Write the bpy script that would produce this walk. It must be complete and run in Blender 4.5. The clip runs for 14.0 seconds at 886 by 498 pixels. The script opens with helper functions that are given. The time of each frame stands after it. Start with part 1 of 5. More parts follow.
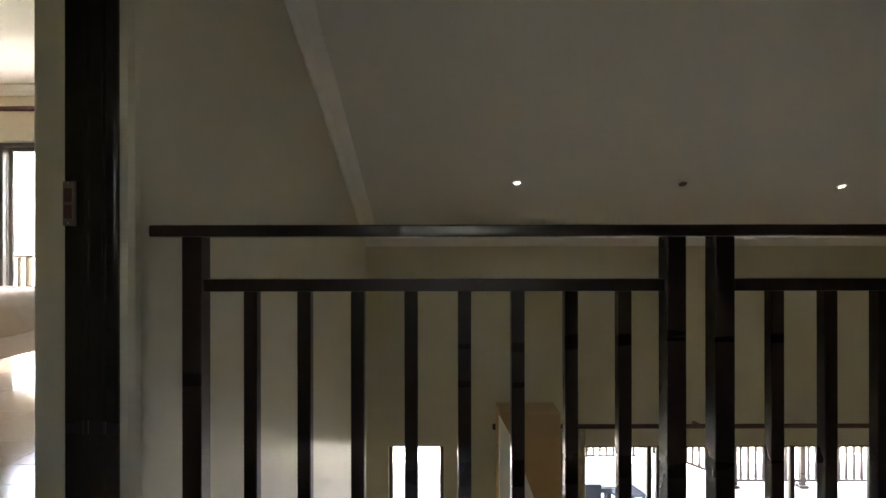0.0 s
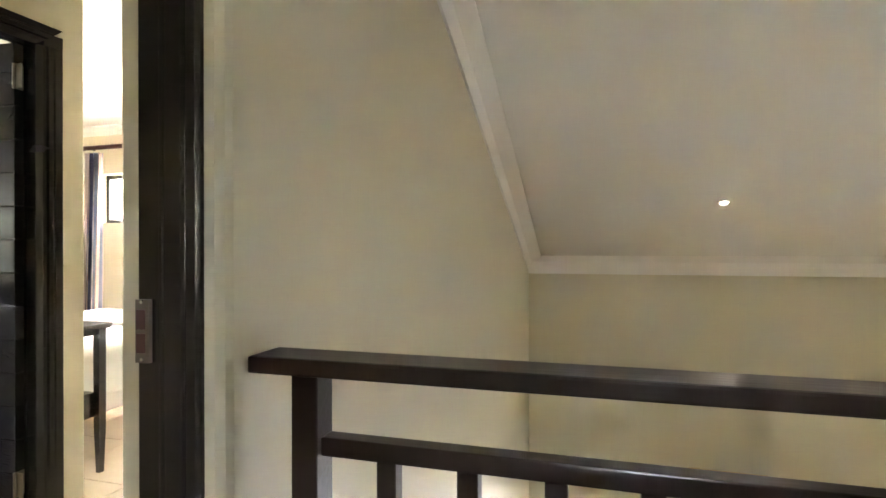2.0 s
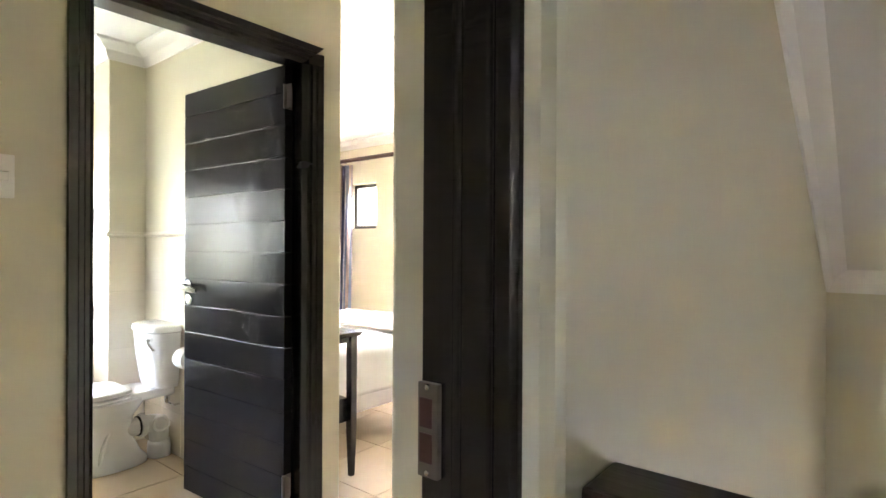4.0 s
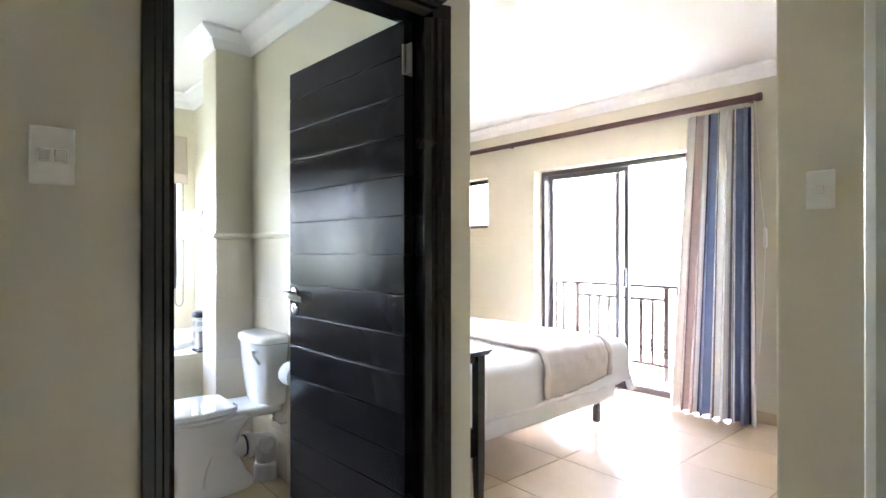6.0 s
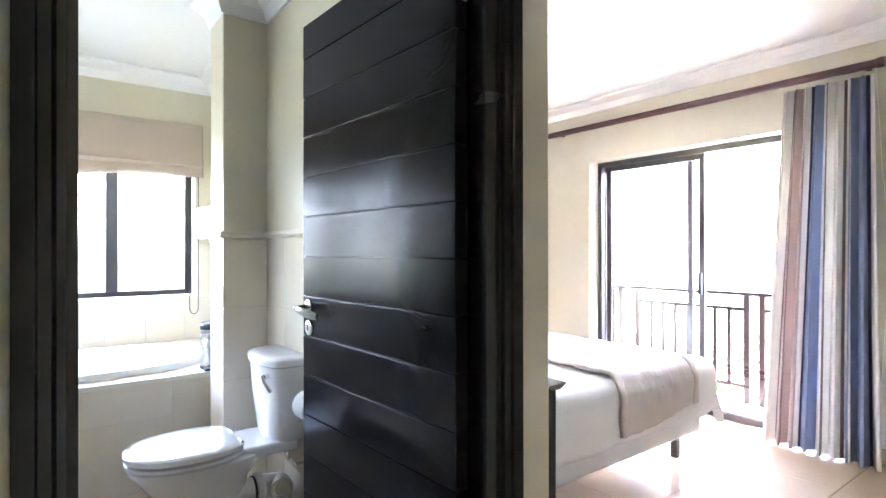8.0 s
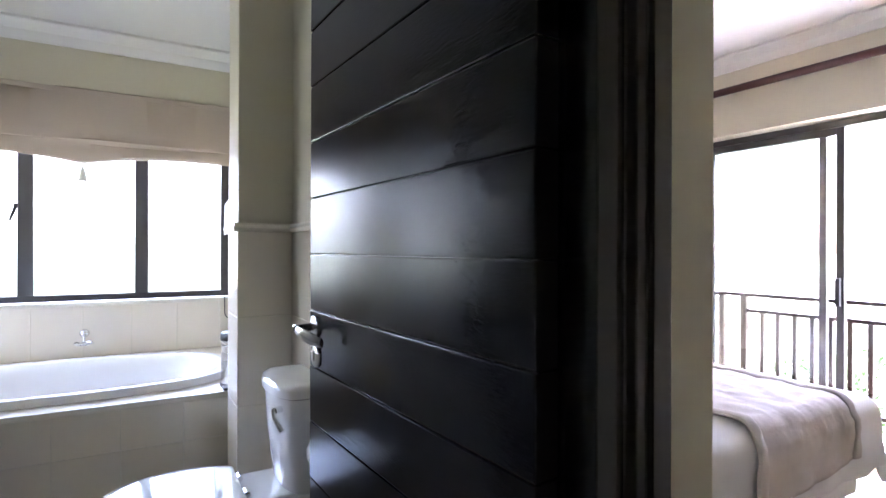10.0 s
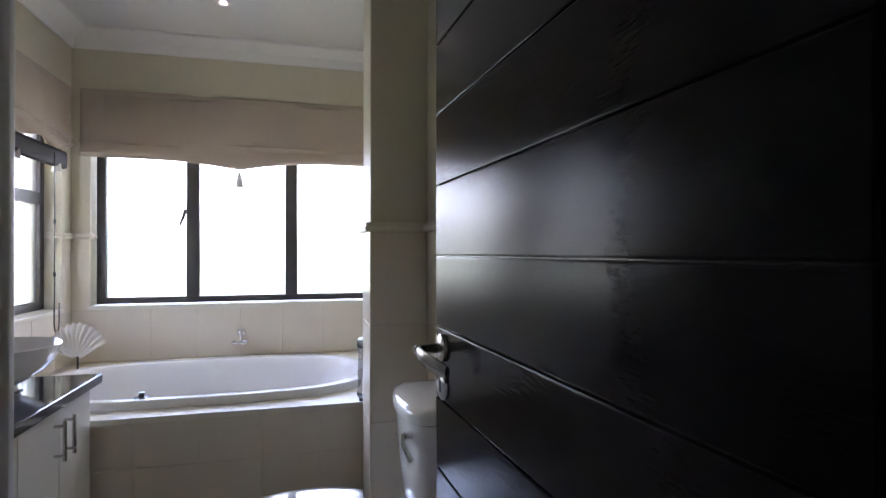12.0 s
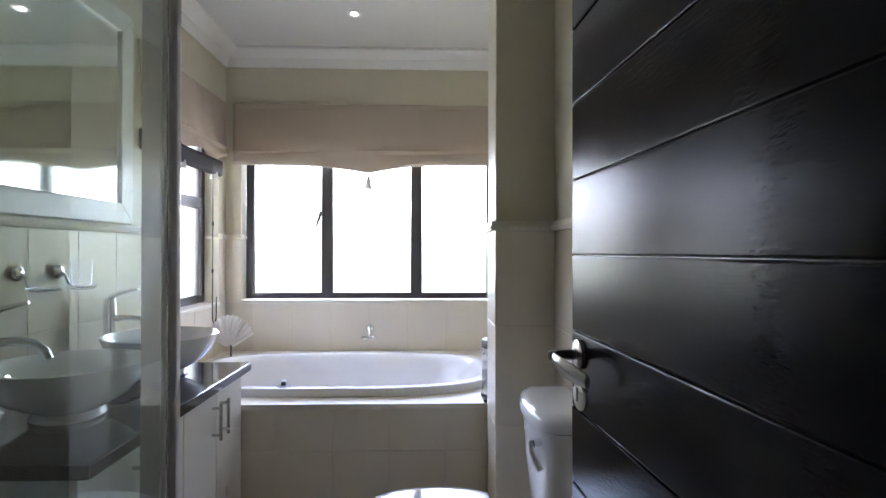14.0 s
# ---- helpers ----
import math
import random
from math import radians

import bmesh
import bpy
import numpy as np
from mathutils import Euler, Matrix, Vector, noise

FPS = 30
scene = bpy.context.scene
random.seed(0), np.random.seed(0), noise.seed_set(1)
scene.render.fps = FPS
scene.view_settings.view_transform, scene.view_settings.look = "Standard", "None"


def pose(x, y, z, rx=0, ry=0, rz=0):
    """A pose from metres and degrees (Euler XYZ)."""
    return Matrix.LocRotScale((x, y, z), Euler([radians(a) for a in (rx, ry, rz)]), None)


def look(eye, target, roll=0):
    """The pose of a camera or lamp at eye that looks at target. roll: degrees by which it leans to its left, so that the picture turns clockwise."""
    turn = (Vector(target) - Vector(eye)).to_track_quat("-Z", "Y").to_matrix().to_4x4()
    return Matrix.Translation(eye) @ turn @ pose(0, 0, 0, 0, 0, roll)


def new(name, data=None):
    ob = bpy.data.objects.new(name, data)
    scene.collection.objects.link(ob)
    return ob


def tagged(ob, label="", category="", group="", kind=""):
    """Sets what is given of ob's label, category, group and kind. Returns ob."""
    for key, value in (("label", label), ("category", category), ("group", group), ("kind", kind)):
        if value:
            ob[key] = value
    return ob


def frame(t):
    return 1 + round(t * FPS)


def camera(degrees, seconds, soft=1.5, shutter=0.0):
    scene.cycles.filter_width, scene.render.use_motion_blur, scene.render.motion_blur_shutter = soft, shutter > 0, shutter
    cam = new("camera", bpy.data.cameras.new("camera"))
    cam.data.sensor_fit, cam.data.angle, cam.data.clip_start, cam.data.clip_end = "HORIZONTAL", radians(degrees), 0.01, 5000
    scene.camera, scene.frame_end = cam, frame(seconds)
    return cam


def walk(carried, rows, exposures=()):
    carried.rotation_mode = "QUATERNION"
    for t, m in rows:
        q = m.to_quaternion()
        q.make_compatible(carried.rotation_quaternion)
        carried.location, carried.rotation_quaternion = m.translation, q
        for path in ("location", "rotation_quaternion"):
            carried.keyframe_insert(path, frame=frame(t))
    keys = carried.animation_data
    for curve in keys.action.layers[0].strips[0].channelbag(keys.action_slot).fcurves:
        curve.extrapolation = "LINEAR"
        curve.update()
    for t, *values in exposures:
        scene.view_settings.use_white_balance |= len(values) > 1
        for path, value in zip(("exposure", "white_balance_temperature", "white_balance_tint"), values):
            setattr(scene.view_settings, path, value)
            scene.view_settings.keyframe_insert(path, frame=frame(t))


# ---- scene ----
# camera and its walk: seconds, place, tilt, roll, heading
cam = camera(79.3, 14.0)
PATH = [
    (0.0, 0.1765, 0.1605, 0.9565, 90.046, 0.081, -0.127),
    (0.5, 0.1612, 0.2858, 0.9889, 89.993, 0.043, 1.735),
    (1.0, 0.1117, 0.4497, 1.0502, 90.101, 0.121, 5.714),
    (1.5, 0.0654, 0.5769, 1.1255, 90.23, -0.03, 10.413),
    (2.0, 0.0263, 0.6978, 1.1955, 89.936, 0.095, 16.244),
    (2.5, -0.0025, 0.7615, 1.2577, 89.903, -0.172, 23.743),
    (3.0, -0.0867, 0.8243, 1.2573, 89.881, -0.28, 29.94),
    (3.5, -0.1894, 0.8813, 1.2605, 89.856, -0.317, 34.679),
    (6.0, -0.7912, 1.2138, 1.2552, 90.024, 0.044, 49.322),
    (6.5, -0.8933, 1.261, 1.2549, 90.013, 0.041, 50.311),
    (7.0, -1.0234, 1.3624, 1.2521, 90.04, -0.012, 51.261),
    (7.5, -1.1526, 1.4356, 1.2578, 90.066, -0.042, 52.133),
    (9.8, -1.7065, 1.8615, 1.2429, 90.141, 0.022, 58.774),
    (10.0, -1.7571, 1.8821, 1.2473, 90.06, -0.183, 59.973),
    (10.5, -1.8658, 1.9274, 1.2464, 90.08, -0.162, 63.142),
    (11.0, -1.9614, 1.9808, 1.2483, 90.222, -0.048, 67.339),
    (11.5, -2.0183, 2.0127, 1.2435, 90.201, -0.083, 71.754),
    (12.0, -2.0445, 2.0099, 1.2424, 90.306, 0.05, 75.531),
    (12.5, -2.0649, 2.0151, 1.2407, 90.375, 0.108, 79.189),
    (13.0, -2.0743, 2.0085, 1.2383, 90.418, 0.092, 82.43),
    (13.5, -2.0837, 1.9993, 1.2383, 90.389, 0.006, 85.511),
    (14.0, -2.0903, 1.9919, 1.2411, 90.292, -0.077, 88.235),
]
EXPOSURE = [(0.0, 5.6, 7000, 19), (0.5, 6.3, 7050, 18), (1.0, 6.85, 6950, 16), (1.5, 7.3, 7000, 18), (2.0, 7.6, 7100, 21), (3.5, 7.55, 6800, 24), (6.0, 6.82, 5750, 24),
            (7.5, 6.76, 5650, 26), (9.8, 5.82, 5700, 31), (11.0, 5.02, 5950, 33), (12.0, 4.78, 6000, 33), (14.0, 5.12, 5950, 32)]
walk(cam, [(t, pose(x, y, z, rx, ry, rz)) for t, x, y, z, rx, ry, rz in PATH], EXPOSURE)

# ---- daylight ----
world = bpy.data.worlds.new("sky")
scene.world = world
world.use_nodes = True
wn = world.node_tree.nodes
sky = wn.new("ShaderNodeTexSky")
sky.sky_type = "NISHITA"
sky.sun_disc = False
sky.sun_elevation, sky.sun_rotation = radians(68), radians(12)
sky.air_density, sky.dust_density, sky.ozone_density = 1.4, 4.0, 1.0
wn["Background"].inputs[1].default_value = 0.15
world.node_tree.links.new(sky.outputs[0], wn["Background"].inputs[0])
sun = new("sun", bpy.data.lights.new("sun", "SUN"))
sun.data.energy, sun.data.angle, sun.data.color = 3.0, radians(3), (1.0, 0.96, 0.9)
sun.matrix_world = look((0, 0, 20), (-20 * 0.08, -20 * 0.366, 20 - 20 * 0.927))

# sky light standing in the two obscured bathroom windows
def window_light(name, at, toward, w, h, power):
    d = bpy.data.lights.new(name, "AREA")
    d.shape, d.size, d.size_y, d.energy, d.color = "RECTANGLE", w, h, power, (0.96, 0.99, 1.0)
    ob = new(name, d)
    ob.matrix_world = look(at, toward)
    return ob


window_light("daylight_bath_window", (-5.72, 1.625, 1.74), (0, 1.625, 1.60), 1.55, 0.58, 0.27)
window_light("daylight_side_window", (-5.0, 0.53, 1.74), (-5.0, 5, 1.60), 0.8, 0.58, 0.12)

# ---- materials ----
def material(name, base, rough=0.5, metal=0.0, grain=0.0, scale=40.0, stain=0.0, bump=0.0, stain_scale=1.3, coat=0.0, vary=0.0, stretch=(1, 1, 1), second=None, spec=0.5, sheer=0.0):
    """A surface: base colour with fine grain, broad stains, relief and a little variation between pieces."""
    m = bpy.data.materials.new(name)
    m.use_nodes = True
    nt = m.node_tree
    n, l = nt.nodes, nt.links
    b = n["Principled BSDF"]
    b.inputs["Roughness"].default_value = rough
    b.inputs["Metallic"].default_value = metal
    b.inputs["Coat Weight"].default_value = coat
    b.inputs["Specular IOR Level"].default_value = spec
    b.inputs["Coat Roughness"].default_value = 0.08
    tc = n.new("ShaderNodeTexCoord")
    mp = n.new("ShaderNodeMapping")
    mp.inputs["Scale"].default_value = stretch
    l.new(tc.outputs["Object"], mp.inputs["Vector"])
    fine = n.new("ShaderNodeTexNoise")
    fine.inputs["Scale"].default_value = scale
    fine.inputs["Detail"].default_value = 5
    l.new(mp.outputs[0], fine.inputs["Vector"])
    broad = n.new("ShaderNodeTexNoise")
    broad.inputs["Scale"].default_value = stain_scale
    broad.inputs["Detail"].default_value = 3
    l.new(mp.outputs[0], broad.inputs["Vector"])
    dark = second or tuple(c * 0.55 for c in base)
    mix1 = n.new("ShaderNodeMix")
    mix1.data_type = "RGBA"
    mix1.inputs[6].default_value = (*base, 1)
    mix1.inputs[7].default_value = (*dark, 1)
    f1 = n.new("ShaderNodeMath")
    f1.operation = "MULTIPLY"
    f1.inputs[1].default_value = grain
    l.new(fine.outputs["Fac"], f1.inputs[0])
    f2 = n.new("ShaderNodeMath")
    f2.operation = "MULTIPLY_ADD"
    f2.inputs[1].default_value = stain
    l.new(broad.outputs["Fac"], f2.inputs[0])
    l.new(f1.outputs[0], f2.inputs[2])
    l.new(f2.outputs[0], mix1.inputs[0])
    colour = mix1.outputs[2]
    if vary:
        oi = n.new("ShaderNodeObjectInfo")
        hsv = n.new("ShaderNodeHueSaturation")
        mr = n.new("ShaderNodeMapRange")
        mr.inputs["To Min"].default_value, mr.inputs["To Max"].default_value = 1 - vary, 1 + vary
        l.new(oi.outputs["Random"], mr.inputs["Value"])
        l.new(mr.outputs[0], hsv.inputs["Value"])
        l.new(colour, hsv.inputs["Color"])
        colour = hsv.outputs[0]
    l.new(colour, b.inputs["Base Color"])
    rr = n.new("ShaderNodeMapRange")
    rr.inputs["To Min"].default_value, rr.inputs["To Max"].default_value = max(rough - 0.06, 0.02), min(rough + 0.08, 1)
    l.new(broad.outputs["Fac"], rr.inputs["Value"])
    l.new(rr.outputs[0], b.inputs["Roughness"])
    if bump:
        bp = n.new("ShaderNodeBump")
        bp.inputs["Strength"].default_value = bump
        bp.inputs["Distance"].default_value = 0.004
        l.new(fine.outputs["Fac"], bp.inputs["Height"])
        l.new(bp.outputs[0], b.inputs["Normal"])
    if sheer:
        tr = n.new("ShaderNodeBsdfTranslucent")
        mx = n.new("ShaderNodeMixShader")
        mx.inputs[0].default_value = sheer
        l.new(colour, tr.inputs["Color"])
        l.new(b.outputs[0], mx.inputs[1])
        l.new(tr.outputs[0], mx.inputs[2])
        l.new(mx.outputs[0], n["Material Output"].inputs["Surface"])
    return m


def glass_material(name, rough=0.0, tint=(1, 1, 1)):
    m = bpy.data.materials.new(name)
    m.use_nodes = True
    b = m.node_tree.nodes["Principled BSDF"]
    b.inputs["Base Color"].default_value = (*tint, 1)
    b.inputs["Transmission Weight"].default_value = 1
    b.inputs["Roughness"].default_value = rough
    b.inputs["IOR"].default_value = 1.45
    return m


def glow(name, colour, strength):
    m = bpy.data.materials.new(name)
    m.use_nodes = True
    b = m.node_tree.nodes["Principled BSDF"]
    b.inputs["Base Color"].default_value = (0.8, 0.8, 0.8, 1)
    b.inputs["Emission Color"].default_value = (*colour, 1)
    b.inputs["Emission Strength"].default_value = strength
    return m


PLASTER = material("cream plaster", (0.63, 0.58, 0.44), 0.42, grain=0.08, scale=70, stain=0.1, bump=0.06, second=(0.53, 0.475, 0.35))
CEIL = material("white ceiling paint", (0.73, 0.715, 0.68), 0.7, grain=0.05, scale=90, stain=0.06, bump=0.03)
CORNICE = material("white gypsum", (0.82, 0.8, 0.77), 0.6, grain=0.04, scale=60, stain=0.05)
DARK = material("dark stained wood", (0.013, 0.010, 0.0095), 0.24, grain=0.5, scale=18, stain=0.25, bump=0.12, stretch=(1.0, 1.0, 6.0), coat=0.10, second=(0.007, 0.0055, 0.005))
LEAFW = material("dark stained door wood", (0.011, 0.010, 0.0105), 0.17, grain=0.5, scale=34, stain=0.2, bump=0.09, stretch=(1.3, 4.0, 7.0), second=(0.005, 0.0045, 0.0045), vary=0.12, spec=0.12)
RAILW = material("dark varnished handrail wood", (0.019, 0.0095, 0.007), 0.28, grain=0.5, scale=16, stain=0.2, bump=0.12, stretch=(0.6, 6, 6), spec=0.3, coat=0.06, second=(0.012, 0.006, 0.005))
RODW = material("reddish brown wood", (0.09, 0.028, 0.024), 0.35, grain=0.5, scale=20, stain=0.2, bump=0.1, stretch=(0.5, 6, 6), second=(0.03, 0.01, 0.008))
ALU = material("dark bronze aluminium", (0.07, 0.063, 0.062), 0.42, 0.3, grain=0.1, scale=60, stain=0.15)
TILE = material("cream glazed floor tile", (0.56, 0.45, 0.31), 0.14, grain=0.22, scale=9, stain=0.3, bump=0.015, stain_scale=2.6, vary=0.05, second=(0.42, 0.31, 0.2))
GROUT = material("brown grout", (0.2, 0.15, 0.1), 0.9, grain=0.4, scale=120, stain=0.2, bump=0.3)
WTILE = material("cream glazed wall tile", (0.74, 0.67, 0.54), 0.16, grain=0.08, scale=12, stain=0.18, bump=0.015, stain_scale=2.2, vary=0.03, second=(0.64, 0.55, 0.41))
WGROUT = material("pale grout", (0.76, 0.71, 0.6), 0.85, grain=0.2, scale=140, stain=0.1, bump=0.2)
DADO = material("cream ceramic trim", (0.72, 0.66, 0.53), 0.3, grain=0.05, scale=30, stain=0.08)
CHINA = material("white vitreous china", (0.84, 0.83, 0.8), 0.07, grain=0.02, scale=40, stain=0.03, coat=0.5)
ACRYL = material("white acrylic", (0.8, 0.79, 0.77), 0.2, grain=0.02, scale=40, stain=0.04, spec=0.4)
PLASTIC = material("white plastic", (0.8, 0.78, 0.73), 0.3, grain=0.02, scale=50, stain=0.05)
CHROME = material("chrome", (0.78, 0.78, 0.78), 0.09, 1.0, grain=0.05, scale=30, stain=0.05)
STEEL = material("brushed steel", (0.6, 0.59, 0.57), 0.26, 1.0, grain=0.25, scale=50, stain=0.1, bump=0.05, stretch=(1, 1, 12))
BLACKP = material("black plastic", (0.012, 0.012, 0.013), 0.35, grain=0.1, scale=60, stain=0.1)
GRANITE = material("black granite", (0.02, 0.021, 0.026), 0.07, grain=0.7, scale=160, stain=0.2, second=(0.06, 0.06, 0.065), coat=0.3)
CABW = material("white foil cabinet", (0.76, 0.74, 0.69), 0.28, grain=0.04, scale=40, stain=0.06)
LINEN = material("white cotton cover", (0.8, 0.79, 0.78), 0.9, grain=0.12, scale=220, stain=0.06, bump=0.25)
THROW = material("taupe quilted throw", (0.62, 0.56, 0.51), 0.9, grain=0.3, scale=24, stain=0.25, bump=0.6, stain_scale=6, second=(0.50, 0.43, 0.38))
BLIND = material("beige linen blind", (0.55, 0.46, 0.37), 0.95, grain=0.25, scale=240, stain=0.1, bump=0.3, sheer=0.15)
CREAMF = material("cream curtain cloth", (0.86, 0.83, 0.77), 0.9, grain=0.2, scale=200, stain=0.1, bump=0.3, sheer=0.22)
PINKF = material("rose brown curtain cloth", (0.60, 0.48, 0.43), 0.9, grain=0.2, scale=200, stain=0.1, bump=0.3, sheer=0.22)
BLUEF = material("slate blue curtain cloth", (0.29, 0.35, 0.51), 0.9, grain=0.2, scale=200, stain=0.1, bump=0.3, sheer=0.22)
NAVYF = material("navy curtain cloth", (0.06, 0.07, 0.15), 0.9, grain=0.2, scale=200, stain=0.1, bump=0.3, sheer=0.22)
TAUPEF = material("dark taupe curtain cloth", (0.24, 0.19, 0.19), 0.9, grain=0.2, scale=200, stain=0.1, bump=0.3, sheer=0.22)
SHELLM = material("pale carved stone", (0.84, 0.79, 0.7), 0.7, grain=0.3, scale=40, stain=0.25, bump=0.3)
PAPER = material("white tissue", (0.82, 0.81, 0.79), 0.95, grain=0.1, scale=150, stain=0.03, bump=0.2)
TERRY = material("white terry towel", (0.82, 0.81, 0.8), 0.98, grain=0.2, scale=260, stain=0.05, bump=0.8)
HINGEM = material("dull bronze steel", (0.2, 0.17, 0.14), 0.45, 0.8, grain=0.3, scale=60, stain=0.2)
BATTEN = material("dull dark wood", (0.03, 0.022, 0.02), 0.6, grain=0.4, scale=20, stain=0.2, spec=0.15)
PALEB = material("pale blue-grey table lacquer", (0.42, 0.5, 0.6), 0.4, grain=0.1, scale=20, stain=0.15)
GLASS = glass_material("clear glass")
GREENG = glass_material("green-tinted shower glass", 0.0, (0.86, 0.94, 0.91))
FROST = glass_material("obscure glass", 0.35, (0.97, 0.99, 0.97))
MIRROR = material("mirror silver", (0.88, 0.9, 0.89), 0.01, 1.0)
LAMPON = glow("lit halogen lamp", (1.0, 0.93, 0.8), 2.0)
SCREED = material("worn grey screed", (0.40, 0.39, 0.36), 0.8, grain=0.3, scale=60, stain=0.25, bump=0.2)
CONCRETE = material("pale screed", (0.55, 0.53, 0.5), 0.8, grain=0.3, scale=60, stain=0.25, bump=0.2)
GRASS = material("dry lawn green", (0.13, 0.15, 0.085), 0.9, grain=0.5, scale=3, stain=0.5, bump=0.5, stain_scale=0.25)
FOLIAGE = material("shrub leaves", (0.07, 0.12, 0.03), 0.6, grain=0.5, scale=8, stain=0.4, stain_scale=1.0, second=(0.03, 0.06, 0.015))
WICKER = material("navy seat cloth", (0.03, 0.04, 0.075), 0.8, grain=0.3, scale=60, stain=0.15, bump=0.2)
TAN = material("tan plaster hood", (0.5, 0.33, 0.16), 0.7, grain=0.15, scale=50, stain=0.2, bump=0.1)
PATTERN = material("patterned drape cloth", (0.5, 0.45, 0.36), 0.95, grain=0.9, scale=14, stain=0.3, bump=0.2, second=(0.12, 0.1, 0.07))


# ---- building helpers ----
def obj(name, bm, mat, parent=None, label="", smooth=False):
    me = bpy.data.meshes.new(name)
    bm.normal_update()
    bm.to_mesh(me)
    bm.free()
    if mat:
        me.materials.append(mat)
    if smooth:
        me.shade_smooth()
        me.set_sharp_from_angle(angle=radians(40))
    ob = new(name, me)
    if parent:
        ob.parent = parent
    if label:
        ob["label"] = label
    return ob


def part(name, bm, mat, parent, label="", smooth=False):
    return obj(name, bm, mat, parent, label, smooth)


def thing(name, label, category, group="", kind="", at=None):
    e = new(name)
    e.empty_display_size = 0.05
    if at:
        e.matrix_world = at
    return tagged(e, label, category, group, kind)


def box(x0, x1, y0, y1, z0, z1, bevel=0.0, seg=2, bm=None):
    own = bm is None
    b = bmesh.new()
    vs = [b.verts.new((x, y, z)) for z in (z0, z1) for y in (y0, y1) for x in (x0, x1)]
    for f in ((0, 2, 3, 1), (4, 5, 7, 6), (0, 1, 5, 4), (2, 6, 7, 3), (0, 4, 6, 2), (1, 3, 7, 5)):
        b.faces.new([vs[i] for i in f])
    if bevel:
        bmesh.ops.bevel(b, geom=b.edges[:], offset=bevel, segments=seg, profile=0.6, affect="EDGES")
    if own:
        return b
    return join(bm, b)


def join(bm, b, m=None):
    """Adds mesh b to bm, moved by m."""
    if m is not None:
        b.transform(m)
    me = bpy.data.meshes.new("joined")
    b.to_mesh(me)
    b.free()
    bm.from_mesh(me)
    bpy.data.meshes.remove(me)
    return bm


def lathe(profile, steps=28, m=None, sx=1.0, sy=1.0):
    """A turned body from (radius, height) pairs."""
    b = bmesh.new()
    rings = []
    for r, z in profile:
        if r < 1e-5:
            rings.append([b.verts.new((0, 0, z))])
        else:
            rings.append([b.verts.new((r * sx * math.cos(2 * math.pi * i / steps), r * sy * math.sin(2 * math.pi * i / steps), z)) for i in range(steps)])
    for a, c in zip(rings, rings[1:]):
        for i in range(steps):
            j = (i + 1) % steps
            q = [a[i % len(a)], a[j % len(a)], c[j % len(c)], c[i % len(c)]]
            q = [v for k, v in enumerate(q) if v not in q[:k]]
            if len(q) > 2:
                b.faces.new(q)
    bmesh.ops.recalc_face_normals(b, faces=b.faces[:])
    if m is not None:
        b.transform(m)
    return b


def tube(points, r, steps=10, caps=True):
    """A round bar along points; r a number or one per point."""
    b = bmesh.new()
    pts = [Vector(p) for p in points]
    rings = []
    for i, p in enumerate(pts):
        d = (pts[min(i + 1, len(pts) - 1)] - pts[max(i - 1, 0)]).normalized()
        side = d.orthogonal().normalized() if i == 0 else (side - d * side.dot(d)).normalized()
        up = d.cross(side)
        rad = r[i] if isinstance(r, (list, tuple)) else r
        rings.append([b.verts.new(p + rad * (side * math.cos(2 * math.pi * k / steps) + up * math.sin(2 * math.pi * k / steps))) for k in range(steps)])
    for a, c in zip(rings, rings[1:]):
        for i in range(steps):
            b.faces.new((a[i], a[(i + 1) % steps], c[(i + 1) % steps], c[i]))
    if caps:
        b.faces.new(rings[0][::-1])
        b.faces.new(rings[-1])
    return b


def prism(outline, axis, a0, a1, bevel=0.0):
    """A straight body whose section is outline (pairs of the two other axes), from a0 to a1 along axis."""
    b = bmesh.new()
    def pt(u, v, a):
        return {"x": (a, u, v), "y": (u, a, v), "z": (u, v, a)}[axis]
    lo = [b.verts.new(pt(u, v, a0)) for u, v in outline]
    hi = [b.verts.new(pt(u, v, a1)) for u, v in outline]
    n = len(outline)
    for i in range(n):
        b.faces.new((lo[i], lo[(i + 1) % n], hi[(i + 1) % n], hi[i]))
    b.faces.new(lo[::-1])
    b.faces.new(hi)
    bmesh.ops.recalc_face_normals(b, faces=b.faces[:])
    if bevel:
        bmesh.ops.bevel(b, geom=b.edges[:], offset=bevel, segments=2, profile=0.6, affect="EDGES")
    return b


